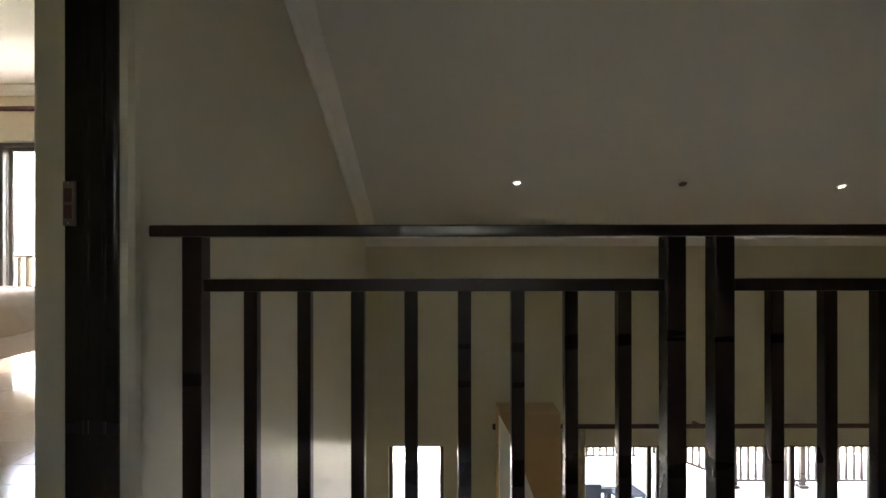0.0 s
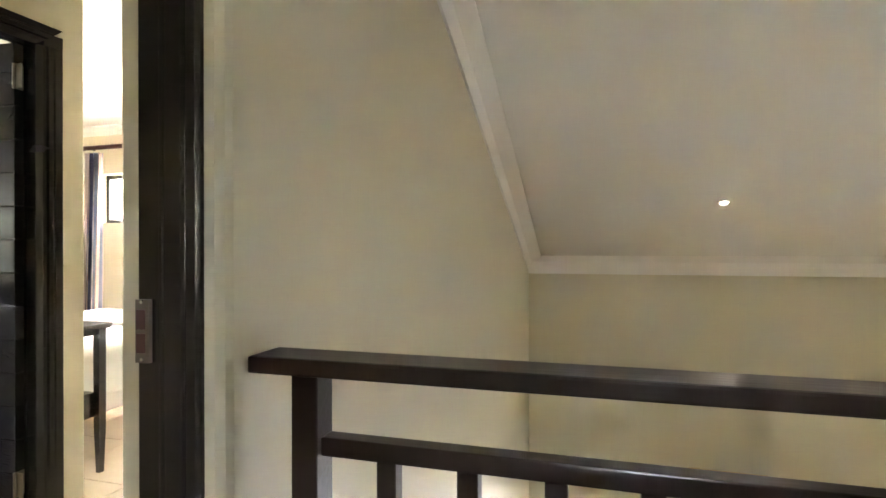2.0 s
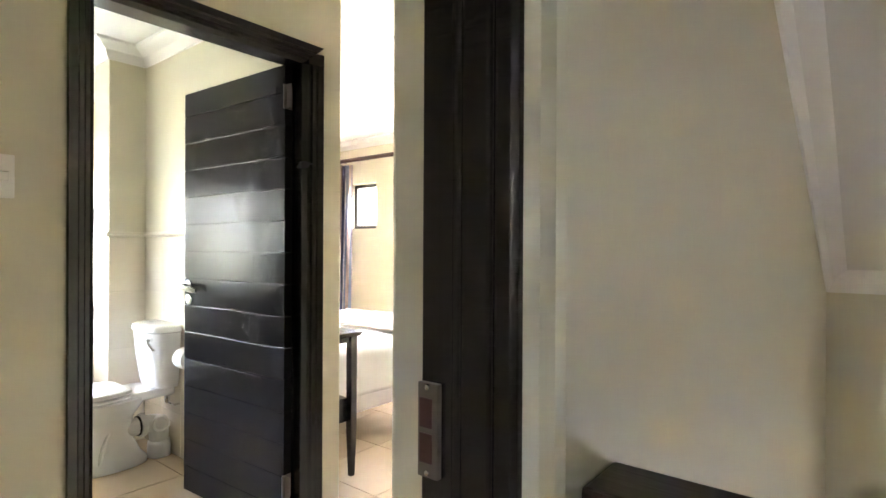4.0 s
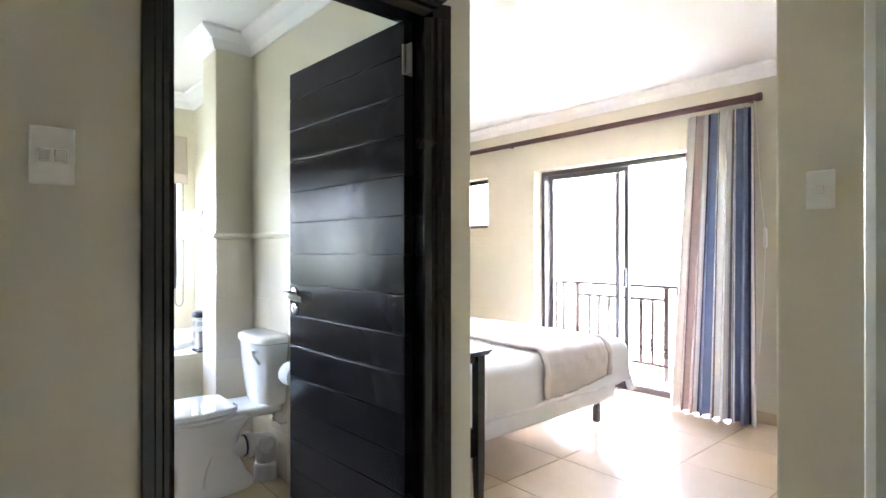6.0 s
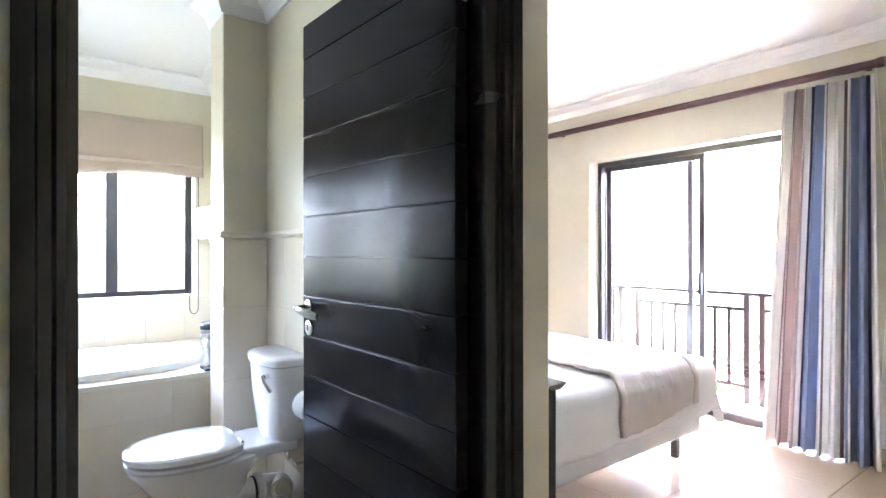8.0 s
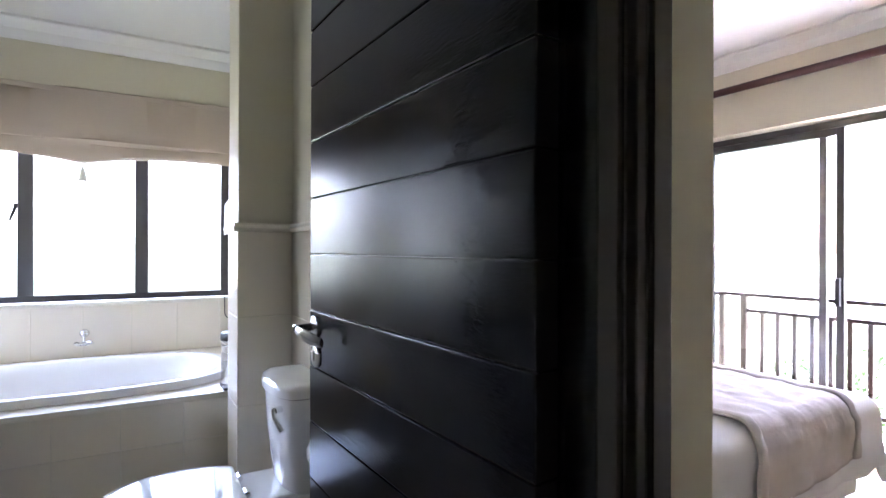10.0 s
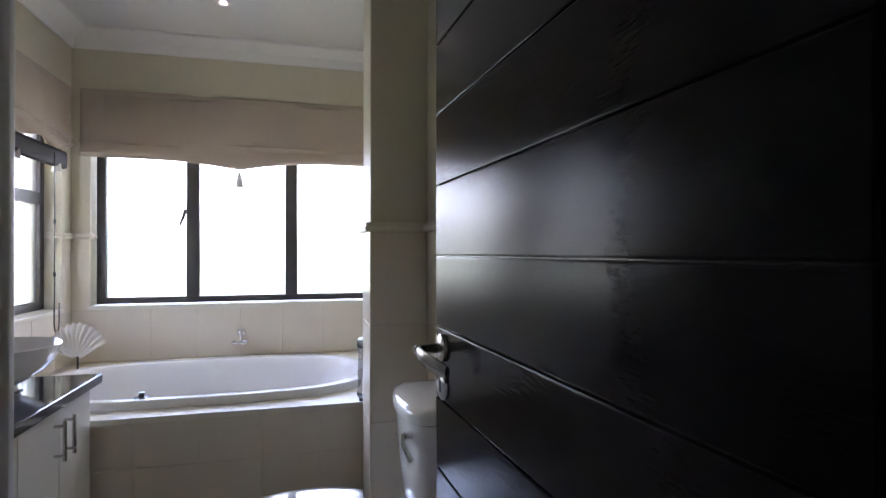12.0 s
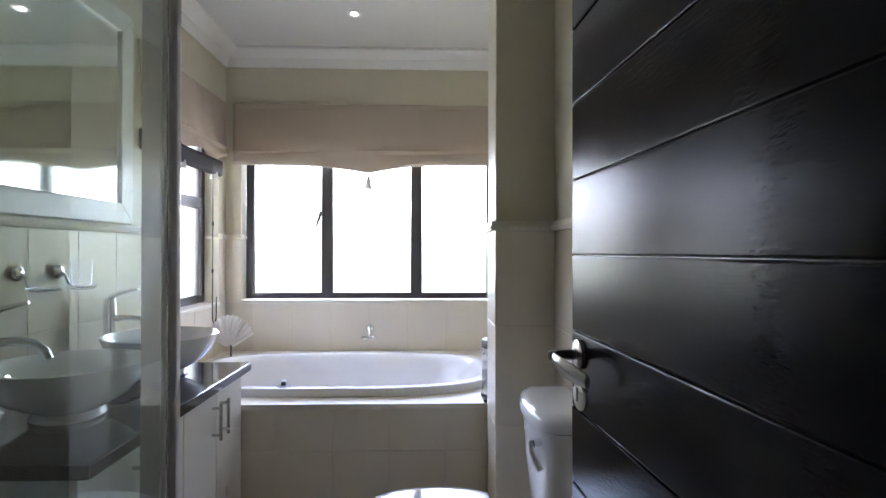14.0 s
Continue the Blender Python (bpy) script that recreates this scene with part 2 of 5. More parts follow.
def wall(name, axis, t0, t1, a0, a1, z0, z1, holes=(), mat=None, label="", bevel=0.0):
    """A wall square to axis, t0..t1 thick, a0..a1 along, with rectangular holes (a0, a1, z0, z1) through it."""
    mat = mat or PLASTER
    As = sorted({a0, a1, *[v for h in holes for v in h[:2] if a0 < v < a1]})
    Zs = sorted({z0, z1, *[v for h in holes for v in h[2:] if z0 < v < z1]})
    def solid(i, k):
        if not (0 <= i < len(As) - 1 and 0 <= k < len(Zs) - 1):
            return False
        a, z = (As[i] + As[i + 1]) / 2, (Zs[k] + Zs[k + 1]) / 2
        return not any(h[0] < a < h[1] and h[2] < z < h[3] for h in holes)
    b = bmesh.new()
    seen = {}
    def v(t, a, z):
        key = (t, a, z)
        if key not in seen:
            seen[key] = b.verts.new((t, a, z) if axis == "x" else (a, t, z))
        return seen[key]
    for i in range(len(As) - 1):
        for k in range(len(Zs) - 1):
            if not solid(i, k):
                continue
            a, c, z, w = As[i], As[i + 1], Zs[k], Zs[k + 1]
            b.faces.new((v(t0, a, z), v(t0, c, z), v(t0, c, w), v(t0, a, w)))
            b.faces.new((v(t1, a, z), v(t1, a, w), v(t1, c, w), v(t1, c, z)))
            for p, q, away in (((a, z), (c, z), (i, k - 1)), ((a, w), (c, w), (i, k + 1)), ((a, z), (a, w), (i - 1, k)), ((c, z), (c, w), (i + 1, k))):
                if not solid(*away):
                    b.faces.new((v(t0, *p), v(t0, *q), v(t1, *q), v(t1, *p)))
    bmesh.ops.recalc_face_normals(b, faces=b.faces[:])
    if bevel:
        up = [e for e in b.edges if len(e.link_faces) == 2 and e.calc_face_angle(0) > 1 and abs(e.verts[0].co.z - e.verts[1].co.z) > 0.2]
        bmesh.ops.bevel(b, geom=up, offset=bevel, segments=3, profile=0.5, affect="EDGES")
    return tagged(obj(name, b, mat), label, "wall", kind="structure")


def coving(name, points, inward, z, size, mat=None, label="white moulded gypsum cornice under the ceiling"):
    """A moulded cornice along a straight wall line; inward points into the room."""
    (x0, y0), (x1, y1) = points
    ix, iy = inward
    s = size
    prof = [(0, 0), (0, -s), (0.012, -s), (0.016, -s * 0.88), (s * 0.32, -s * 0.5), (s * 0.75, -s * 0.26), (s * 0.98, -s * 0.16), (s, -s * 0.12), (s, 0)]
    b = bmesh.new()
    lo = [b.verts.new((x0 + ix * u, y0 + iy * u, z + w)) for u, w in prof]
    hi = [b.verts.new((x1 + ix * u, y1 + iy * u, z + w)) for u, w in prof]
    n = len(prof)
    for i in range(n):
        b.faces.new((lo[i], lo[(i + 1) % n], hi[(i + 1) % n], hi[i]))
    b.faces.new(lo)
    b.faces.new(hi)
    bmesh.ops.recalc_face_normals(b, faces=b.faces[:])
    return tagged(obj(name, b, mat or CORNICE), label, "cornice", kind="structure")

# ---- the large structure ----
XE, XEI = -0.537, -0.85        # entry wall, landing and passage faces
XP, XPB = -2.19, -2.32         # passage wall, passage and bathroom faces
YN, YNO = 5.47, 5.72           # bedroom window wall
XW, XWO = -5.57, -5.80         # bathroom window wall
YS, YSO = 0.70, 0.48           # bathroom side wall
YR = 2.46                      # bathroom wall behind the toilet
HC, HB = 2.58, 2.53            # ceilings of bedroom and bathroom
YB = 5.2                       # far wall of the living room
ZL = -2.98                     # floor of the living room
SLOPE, ZEDGE = 0.42, 1.095     # sloping ceiling over living room and landing
XR = 5.6


def roof_z(y):
    return ZEDGE + SLOPE * (YB - y)


# upper floor slab under the tiles, with the landing's edge over the living room
b = box(-0.63, XR, -1.9, 1.60, -0.32, -0.0035)
tagged(obj("floor_landing", b, GROUT), "pale tiled landing floor slab above the living room", "floor", kind="structure")
b = box(-5.82, -0.63, -0.9, 5.72, -0.32, -0.0035)
tagged(obj("floor", b, GROUT), "grouted floor under cream glazed tiles", "floor", kind="structure")

# entry wall beside the landing, running on as the living room's side wall
wall("wall_entry", "x", -0.70, XE, -1.9, YB + 0.2, ZL, 4.1, [(0.54, 1.398, -0.012, 2.10)], label="cream plastered wall with the dark framed entrance", bevel=0.03)
# inner leaf of the entry wall, its plastered reveal stepped back from the frame
wall("wall_entry_inner", "x", XEI, -0.7005, -0.9, YN, -0.012, HC + 0.3, [(0.42, 1.502, -0.012, 2.16)], label="cream plastered inner leaf with the entrance reveal", bevel=0.012)
# passage wall with the bathroom door
wall("wall_passage", "x", XPB, XP, -0.9, 2.550, -0.012, HC + 0.01, [(1.50, 2.43, -0.012, 2.115)], label="cream plastered passage wall with the bathroom door", bevel=0.008)
b = box(-2.42, XPB + 0.002, YR + 0.0, 2.550, -0.012, HC)
tagged(obj("wall_stub", b, PLASTER), "cream plastered wall return", "wall", kind="structure")
wall("wall_bedside", "y", 2.56, 2.66, -5.8, -2.42, -0.012, HC + 0.01, label="cream plastered bedroom wall behind the bed")
wall("wall_bath_right", "y", YR, 2.558, -4.265, XPB - 0.1, -0.012, HC, label="cream plastered bathroom wall above tiles")
wall("wall_switch", "y", 3.33, 3.46, -1.455, XEI, -0.012, HC + 0.01, label="cream plastered wall with a switch plate", bevel=0.01)
wall("wall_bedroom_east", "x", -1.455, -1.33, 3.46, YN, -0.012, HC + 0.01, label="cream plastered bedroom wall")
wall("wall_passage_end", "y", -0.9, -0.8, XP, XEI, -0.012, HC + 0.01, label="cream plastered wall closing the passage")
wall("wall_bedroom_west", "x", -7.0, -6.88, 2.56, YNO, -0.32, HC + 0.01, label="cream plastered bedroom wall")
b = box(-7.0, -5.82, 2.56, 5.72, -0.32, -0.0035)
tagged(obj("floor_west", b, GROUT), "grouted floor under cream glazed tiles beside the bed", "floor", kind="structure")
wall("wall_bedside_west", "y", 2.56, 2.66, -6.88, -5.8, -0.012, HC + 0.01, label="cream plastered bedroom wall")
# bedroom window wall
wall("wall_north", "y", YN, YNO, -6.88, XEI, -0.32, HC + 0.01, [(-4.32, -2.42, -0.012, 2.05), (-5.48, -4.975, 1.49, 2.05)], label="cream plastered wall with a sliding door and a small window")
# bathroom shell
wall("wall_bath_window", "x", XWO, XW, YSO, 2.56, -0.32, HB + 0.02, [(0.80, 2.45, 0.92, 2.06)], label="cream bathroom wall with a wide window over the bath")
wall("wall_bath_side", "y", YSO, YS, XW, XPB, -0.32, HB + 0.02, [(-5.45, -4.55, 0.92, 2.06)], label="cream bathroom wall with a side window")
b = box(-4.265, -4.025, 2.243, YR + 0.05, -0.012, HB, 0.008)
tagged(obj("wall_nib", b, PLASTER), "cream plastered pier between toilet and bath", "wall", kind="structure")
# ceilings
b = box(-6.88, XEI, -0.8, YN, HC, HC + 0.1)
tagged(obj("ceiling_bedroom", b, CEIL), "flat white painted ceiling", "ceiling", kind="structure")
b = box(XW, XPB, YS, 2.56, HB, HB + 0.045)
tagged(obj("ceiling_bathroom", b, CEIL), "flat white painted bathroom ceiling", "ceiling", kind="structure")
b = prism([(YB + 0.2, roof_z(YB + 0.2)), (-1.9, roof_z(-1.9)), (-1.9, roof_z(-1.9) + 0.15), (YB + 0.2, roof_z(YB + 0.2) + 0.15)], "x", XE, XR)
tagged(obj("ceiling_living", b, CEIL), "sloping white ceiling with recessed spots", "ceiling", kind="structure")
# runs past the window wall as an unseen eave, added to keep sun out
b = box(-7.2, XE, -2.0, 6.75, HC + 0.12, HC + 0.3)
tagged(obj("roof_deck", b, CONCRETE), "flat concrete deck over the bedroom with an added unseen eave", "roof", kind="structure")

# living room below
LFLOOR = material("brown floor tile", (0.22, 0.15, 0.1), 0.3, grain=0.3, scale=9, stain=0.3)
LIVING_HOLES = [(-0.33, 0.19, ZL + 0.0, -0.90), (1.47, 4.35, ZL + 0.0, -0.90)]
wall("wall_living_back", "y", YB, YB + 0.2, XE, XR, ZL, 1.2, LIVING_HOLES, label="cream plastered living room wall with glazed doors")
wall("wall_living_right", "x", XR, XR + 0.15, -1.9, YB + 0.2, ZL, 4.1, label="cream plastered living room wall")
wall("wall_landing_back", "y", -2.05, -1.9, XE, XR, ZL, 4.1, [(0.10, 0.62, 1.02, 1.77)], label="cream plastered wall with a window behind the landing")
b = box(XEI, XR + 0.15, -1.9, YB + 0.2, ZL - 0.2, ZL)
tagged(obj("floor_living", b, LFLOOR), "brown tiled living room floor", "floor", kind="structure")


def raked_cornice():
    """White cornice along the slope on the side wall, and level on the far wall."""
    s = 0.11
    prof = [(0, 0), (0, -s), (0.012, -s), (s * 0.35, -s * 0.5), (s * 0.8, -s * 0.25), (s, -s * 0.12), (s, 0)]
    b = bmesh.new()
    lo = [b.verts.new((XE + u, YB, roof_z(YB) + w)) for u, w in prof]
    hi = [b.verts.new((XE + u, -1.9, roof_z(-1.9) + w)) for u, w in prof]
    n = len(prof)
    for i in range(n):
        b.faces.new((lo[i], lo[(i + 1) % n], hi[(i + 1) % n], hi[i]))
    bmesh.ops.recalc_face_normals(b, faces=b.faces[:])
    return tagged(obj("cornice_raked", b, CORNICE), "white cornice along the sloping ceiling", "cornice", kind="structure")


raked_cornice()
b = prism([(YB, 0.985), (YB - 0.012, 0.985), (YB - 0.02, 0.999), (YB - 0.05, 1.05), (YB - 0.09, 1.085), (YB - 0.10, roof_z(YB - 0.10) + 0.02), (YB, roof_z(YB) + 0.02)], "x", XE, XR)
tagged(obj("cornice_living", b, CORNICE), "white cornice along the far living room wall", "cornice", kind="structure")
coving("cornice_north", ((-6.88, YN), (-1.455, YN)), (0, -1), HC, 0.095)
coving("cornice_bedside", ((-6.88, 2.66), (-2.42, 2.66)), (0, 1), HC, 0.095)
coving("cornice_bedroom_east", ((-1.455, 3.33), (-1.455, YN)), (-1, 0), HC, 0.095)
coving("cornice_bath_window", ((XW, YS), (XW, 2.56)), (1, 0), HB, 0.105)
coving("cornice_bath_side", ((XW, YS), (XPB, YS)), (0, 1), HB, 0.105)
coving("cornice_bath_right", ((-4.025, YR), (XPB, YR)), (0, -1), HB, 0.105)


def nib_cornice():
    """Cornice mitred round the corner of the nib."""
    s = 0.105
    prof = [(0, 0), (0, -s), (0.012, -s), (0.016, -s * 0.88), (s * 0.32, -s * 0.5), (s * 0.75, -s * 0.26), (s * 0.98, -s * 0.16), (s, -s * 0.12), (s, 0)]
    b = bmesh.new()
    n = len(prof)
    a = [b.verts.new((-4.025 + u, YR, HB + w)) for u, w in prof]
    c = [b.verts.new((-4.025 + u, 2.243 - u, HB + w)) for u, w in prof]
    d = [b.verts.new((-4.265, 2.243 - u, HB + w)) for u, w in prof]
    for p, q in ((a, c), (c, d)):
        for i in range(n):
            b.faces.new((p[i], p[(i + 1) % n], q[(i + 1) % n], q[i]))
    b.faces.new(a)
    b.faces.new(d)
    bmesh.ops.recalc_face_normals(b, faces=b.faces[:])
    return tagged(obj("cornice_nib", b, CORNICE), "white moulded cornice round the wall nib", "cornice", kind="structure")


nib_cornice()
coving("cornice_bath_door", ((XPB, YS), (XPB, YR)), (-1, 0), HB, 0.105)
coving("cornice_alcove", ((-5.57, 2.558), (-4.265, 2.558)), (0, -1), HB, 0.105)


# ---- dark door frames and the bathroom door ----
def jamb_section(xf, xb, yo, yi):
    """Moulded jamb: stepped towards the opening, with a rebate for the leaf at the back."""
    s = 1 if yi > yo else -1
    d = abs(yi - yo)
    d1, d2, d3 = d * 0.34, d * 0.58, d * 0.8
    return [(xf, yo), (xf, yo + s * d1), (xf - 0.006, yo + s * (d1 + 0.004)), (xf - 0.006, yo + s * d2), (xf - 0.018, yo + s * (d2 + 0.006)),
            (xf - 0.018, yo + s * d3), (xf - 0.03, yi), (xb + 0.046, yi), (xb + 0.046, yi - s * 0.014), (xb, yi - s * 0.014), (xb, yo)]


def reeded_section(xf, xb, yo, yi):
    """Flat jamb with two shallow reeds and a shallow rebate."""
    s = 1 if yi > yo else -1
    w = xf - xb
    return [(xf, yo), (xf, yi - s * 0.004), (xf - 0.006, yi), (xf - w * 0.20, yi), (xf - w * 0.235, yi - s * 0.005), (xf - w * 0.27, yi), (xf - w * 0.52, yi), (xf - w * 0.555, yi - s * 0.005),
            (xf - w * 0.59, yi - s * 0.004), (xf - w * 0.64, yi - s * 0.004), (xf - w * 0.66, yi - s * 0.007), (xb, yi - s * 0.007), (xb, yo)]


def door_frame(name, label, xf, xb, yo0, yi0, yi1, yo1, ztop, zin, jamb_section=jamb_section):
    e = thing(name, label, "door frame", kind="structure")
    part("jamb", prism(jamb_section(xf, xb, yo0, yi0), "z", 0, zin, 0.002), DARK, e)
    part("jamb", prism(jamb_section(xf, xb, yo1, yi1), "z", 0, zin, 0.002), DARK, e)
    sec = [(x, z) for x, z in jamb_section(xf, xb, ztop, zin)]
    b = bmesh.new()
    n = len(sec)
    lo = [b.verts.new((x, yo0 + (ztop - z) * (yi0 - yo0) / (ztop - zin), z)) for x, z in sec]
    hi = [b.verts.new((x, yo1 - (ztop - z) * (yo1 - yi1) / (ztop - zin), z)) for x, z in sec]
    for i in range(n):
        b.faces.new((lo[i], lo[(i + 1) % n], hi[(i + 1) % n], hi[i]))
    b.faces.new(lo)
    b.faces.new(hi)
    bmesh.ops.recalc_face_normals(b, faces=b.faces[:])
    part("head", b, DARK, e)
    for yo, yi in ((yo0, yi0), (yo1, yi1)):
        b = prism([(xf, yo), (xf - 0.018, yo + (yi - yo) * 0.7), (xb, yo + (yi - yo) * 0.7), (xb, yo)], "z", zin, ztop - 0.03)
        part("jamb_top", b, DARK, e)
    return e


door_frame("door_frame_bathroom", "dark stained moulded frame round the bathroom door", XP + 0.016, XPB - 0.008, 1.490, 1.566, 2.346, 2.440, 2.125, 2.043)
entry = door_frame("door_frame_entry", "dark stained moulded frame of the entrance with a steel strike plate", -0.568, -0.692, 0.50, 0.55, 1.386, 1.437, 2.095, 2.043, reeded_section)
b = box(-0.6915, -0.664, 1.3860, 1.394, 1.012, 1.114, 0.001)
strike = part("strike_plate", b, HINGEM, entry, "brushed steel strike plate")
for z in (1.032, 1.070):
    part("latch_hole", box(-0.6885, -0.671, 1.3845, 1.3875, z - 0.004, z + 0.028, 0.001), RODW, strike, "dark brown latch hole")
for z in (1.018, 1.110):
    part("screw", lathe([(0, 0.0015), (0.003, 0.001), (0.0035, -0.001)], 10, pose(-0.677, 1.3845, z, 90, 0, 0)), CHROME, strike)


def bathroom_door():
    hinge, width, top = Vector((-2.258, 2.302, 0)), 0.808, 2.04
    swing = math.degrees(math.atan2(0.043, 0.806))
    e = thing("bathroom_door", "black-brown boarded wooden door standing open", "door", at=pose(hinge.x, hinge.y, 0, 0, 0, 180 + swing))
    # local x runs from the hinge to the free edge, local y<0 is hidden side after turning
    cuts = [0.012] + [1.235 + 0.137 * k for k in range(-8, 6)] + [top]
    rng = random.Random(4)
    for z0, z1 in zip(cuts, cuts[1:]):
        cup = rng.uniform(-0.012, 0.012)
        board = box(0.002, width, -0.040, 0.0, z0 + 0.0010, z1 - 0.0010, 0.0027, 2)
        for v in board.verts:
            v.co.y += cup * (v.co.z - (z0 + z1) / 2)
        part("board", board, LEAFW, e)
    part("core", box(0.006, width - 0.004, -0.034, -0.007, 0.014, top - 0.002), DARK, e)
    # handle side faces local +y
    h = part("rose", lathe([(0.0, 0.009), (0.021, 0.009), (0.0255, 0.006), (0.026, 0.0)], 28, pose(0.762, 0.0, 1.062, -90, 0, 0)), STEEL, e, "brushed steel rose", True)
    blade = bmesh.new()
    rows = []
    for i in range(9):
        u = i / 8
        x, y = 0.762 + 0.004 - 0.112 * u, 0.052 + 0.006 * math.sin(u * 3.0) - 0.026 * u ** 1.6
        hgt = 0.0075 + 0.0085 * math.sin(min(u * 1.3, 1) * 1.5) * (1 - u ** 6 * 0.6)
        zc = 1.062 - 0.022 * u ** 1.2
        rows.append([blade.verts.new((x, y + 0.0045 * math.cos(a), zc + hgt * math.sin(a))) for a in [2 * math.pi * k / 10 for k in range(10)]])
    for a, c in zip(rows, rows[1:]):
        for k in range(10):
            blade.faces.new((a[k], a[(k + 1) % 10], c[(k + 1) % 10], c[k]))
    blade.faces.new(rows[0])
    blade.faces.new(rows[-1])
    bmesh.ops.recalc_face_normals(blade, faces=blade.faces[:])
    lever = part("lever", blade, STEEL, e, "curved brushed steel lever", True)
    part("neck", tube([(0.762, 0.005, 1.062), (0.762, 0.035, 1.062), (0.758, 0.050, 1.062), (0.748, 0.053, 1.062)], [0.010, 0.009, 0.0095, 0.009], 14), STEEL, e, "", True)
    esc = part("escutcheon", lathe([(0.0, 0.006), (0.022, 0.006), (0.0255, 0.004), (0.026, 0.0)], 28, pose(0.762, 0.0, 0.990, -90, 0, 0)), STEEL, e, "round steel keyhole plate", True)
    part("keyhole", box(0.758, 0.766, 0.0055, 0.0068, 0.980, 1.004, 0.001, 1), BLACKP, esc)
    for z in (0.235, 1.90):
        hg = part("hinge", tube([(-0.004, 0.006, z - 0.05), (-0.004, 0.006, z + 0.05)], 0.0065, 12), HINGEM, e, "dull steel butt hinge", True)
        part("leaf_plate", box(-0.003, 0.0005, -0.034, 0.002, z - 0.05, z + 0.05, 0.001, 1), HINGEM, hg)
        part("frame_plate", box(-0.040, -0.006, 0.0, 0.0025, z - 0.05, z + 0.05, 0.001, 1), HINGEM, hg)
    return e


bathroom_door()


# ---- landing balustrade ----
def balustrade():
    e = thing("balustrade", "dark varnished wooden balustrade with square balusters along the landing", "railing", kind="structure")
    end = 4.2
    part("handrail", box(XE + 0.001, end, 1.460, 1.550, 0.988, 1.017, 0.005), RAILW, e, "wide dark handrail")
    posts = [(-0.464, -0.416), (0.732, 0.780), (0.852, 0.900), (2.06, 2.108), (2.18, 2.228), (3.40, 3.448)]
    for x0, x1 in posts:
        part("post", box(x0, x1, 1.478, 1.532, -0.25, 0.9885, 0.003), RAILW, e)
    spans = [(-0.416, 0.732), (0.900, 2.06), (2.228, 3.40)]
    for x0, x1 in spans:
        part("mid_rail", box(x0, x1, 1.490, 1.526, 0.852, 0.883, 0.003), RAILW, e)
        part("bottom_rail", box(x0, x1, 1.490, 1.526, 0.06, 0.09, 0.003), RAILW, e)
        for k in range(8):
            x = x0 + 0.115 + 0.1335 * k
            part("baluster", box(x - 0.0165, x + 0.0165, 1.492, 1.524, 0.0895, 0.8525, 0.002, 1), RAILW, e)
    return e


balustrade()

# ---- recessed ceiling spots ----
def spot(x, y, z, lit, tilt=0.0, face=(0, 0)):
    e = thing("recessed_spot", "lit round recessed ceiling spot" if lit else "unlit round recessed ceiling spot with a dark lamp", "ceiling light", "recessed ceiling spots", at=pose(x, y, z, tilt, 0, 0))
    part("trim_ring", lathe([(0.017, 0.004), (0.020, -0.003), (0.026, -0.005), (0.031, -0.002), (0.032, 0.004)] if face[0] else [(0.019, 0.004), (0.024, -0.004), (0.034, -0.006), (0.041, -0.003), (0.042, 0.004)], 28), CORNICE if face[0] == 0 else HINGEM, e, "", True)
    part("lamp", lathe([(0.0, 0.000), (0.012, 0.001), (0.018, 0.004)], 24), LAMPON if lit else BLACKP, e, "glowing halogen lamp" if lit else "dark lamp", True)
    return e


for x, y, lit in ((0.759, 4.301, True), (2.053, 4.317, False), (3.323, 4.358, True)):
    spot(x, y, roof_z(y) - 0.004, lit, math.degrees(-math.atan(SLOPE)), (1, 0))
spot(-2.67, 4.63, HC - 0.002, True)
spot(-2.654, 3.395, HC - 0.002, True)
spot(-4.99, 1.60, HB - 0.002, True)


# ---- switch plates ----
def switch_plate(x, y, z, w, h, facing, rockers, label):
    e = thing("switch_plate", label, "light switch", at=pose(x, y, z, 0, 0, facing))
    # local: the plate lies in x-z, its face towards -y
    part("plate", box(-w / 2, w / 2, -0.010, -0.001, -h / 2, h / 2, 0.004), PLASTIC, e)
    part("bezel", box(-w * 0.36, w * 0.36, -0.0125, -0.0098, -h * 0.14, h * 0.12, 0.002, 1), PLASTIC, e)
    for k in range(rockers):
        cx = (k - (rockers - 1) / 2) * w * 0.34
        rk = box(cx - w * 0.12, cx + w * 0.12, -0.006, 0.0, -h * 0.095, h * 0.095, 0.0015, 1)
        rk.transform(pose(0, -0.0125, 0, 9, 0, 0))
        part("rocker", rk, PLASTIC, e)
        # grey plate that puts the shade round the rocker into colour
        part("rocker_shade", box(cx - w * 0.135, cx + w * 0.135, -0.0129, -0.0123, -h * 0.105, h * 0.105), STEEL, e, "grey plate coloured as the shade round the rocker")
    return e


switch_plate(XP, 1.324, 1.453, 0.080, 0.122, 90, 2, "white two-rocker switch plate on the passage wall")
switch_plate(-1.321, 3.33, 1.452, 0.080, 0.128, 0, 1, "white single switch plate beside the bedroom opening")


# ---- bedroom: sliding door, small window, balcony ----
def frame_rect(b, x0, x1, z0, z1, y0, y1, w, bottom=True):
    box(x0, x0 + w, y0, y1, z0, z1, 0.002, 1, b)
    box(x1 - w, x1, y0, y1, z0, z1, 0.002, 1, b)
    box(x0 + w, x1 - w, y0, y1, z1 - w, z1, 0.002, 1, b)
    if bottom:
        box(x0 + w, x1 - w, y0, y1, z0, z0 + w, 0.002, 1, b)
    return b


def pane(name, x0, x1, y0, y1, z0, z1, parent, mat=None):
    ob = part(name, box(x0, x1, y0, y1, z0, z1), mat or GLASS, parent)
    ob.visible_shadow = False
    return ob


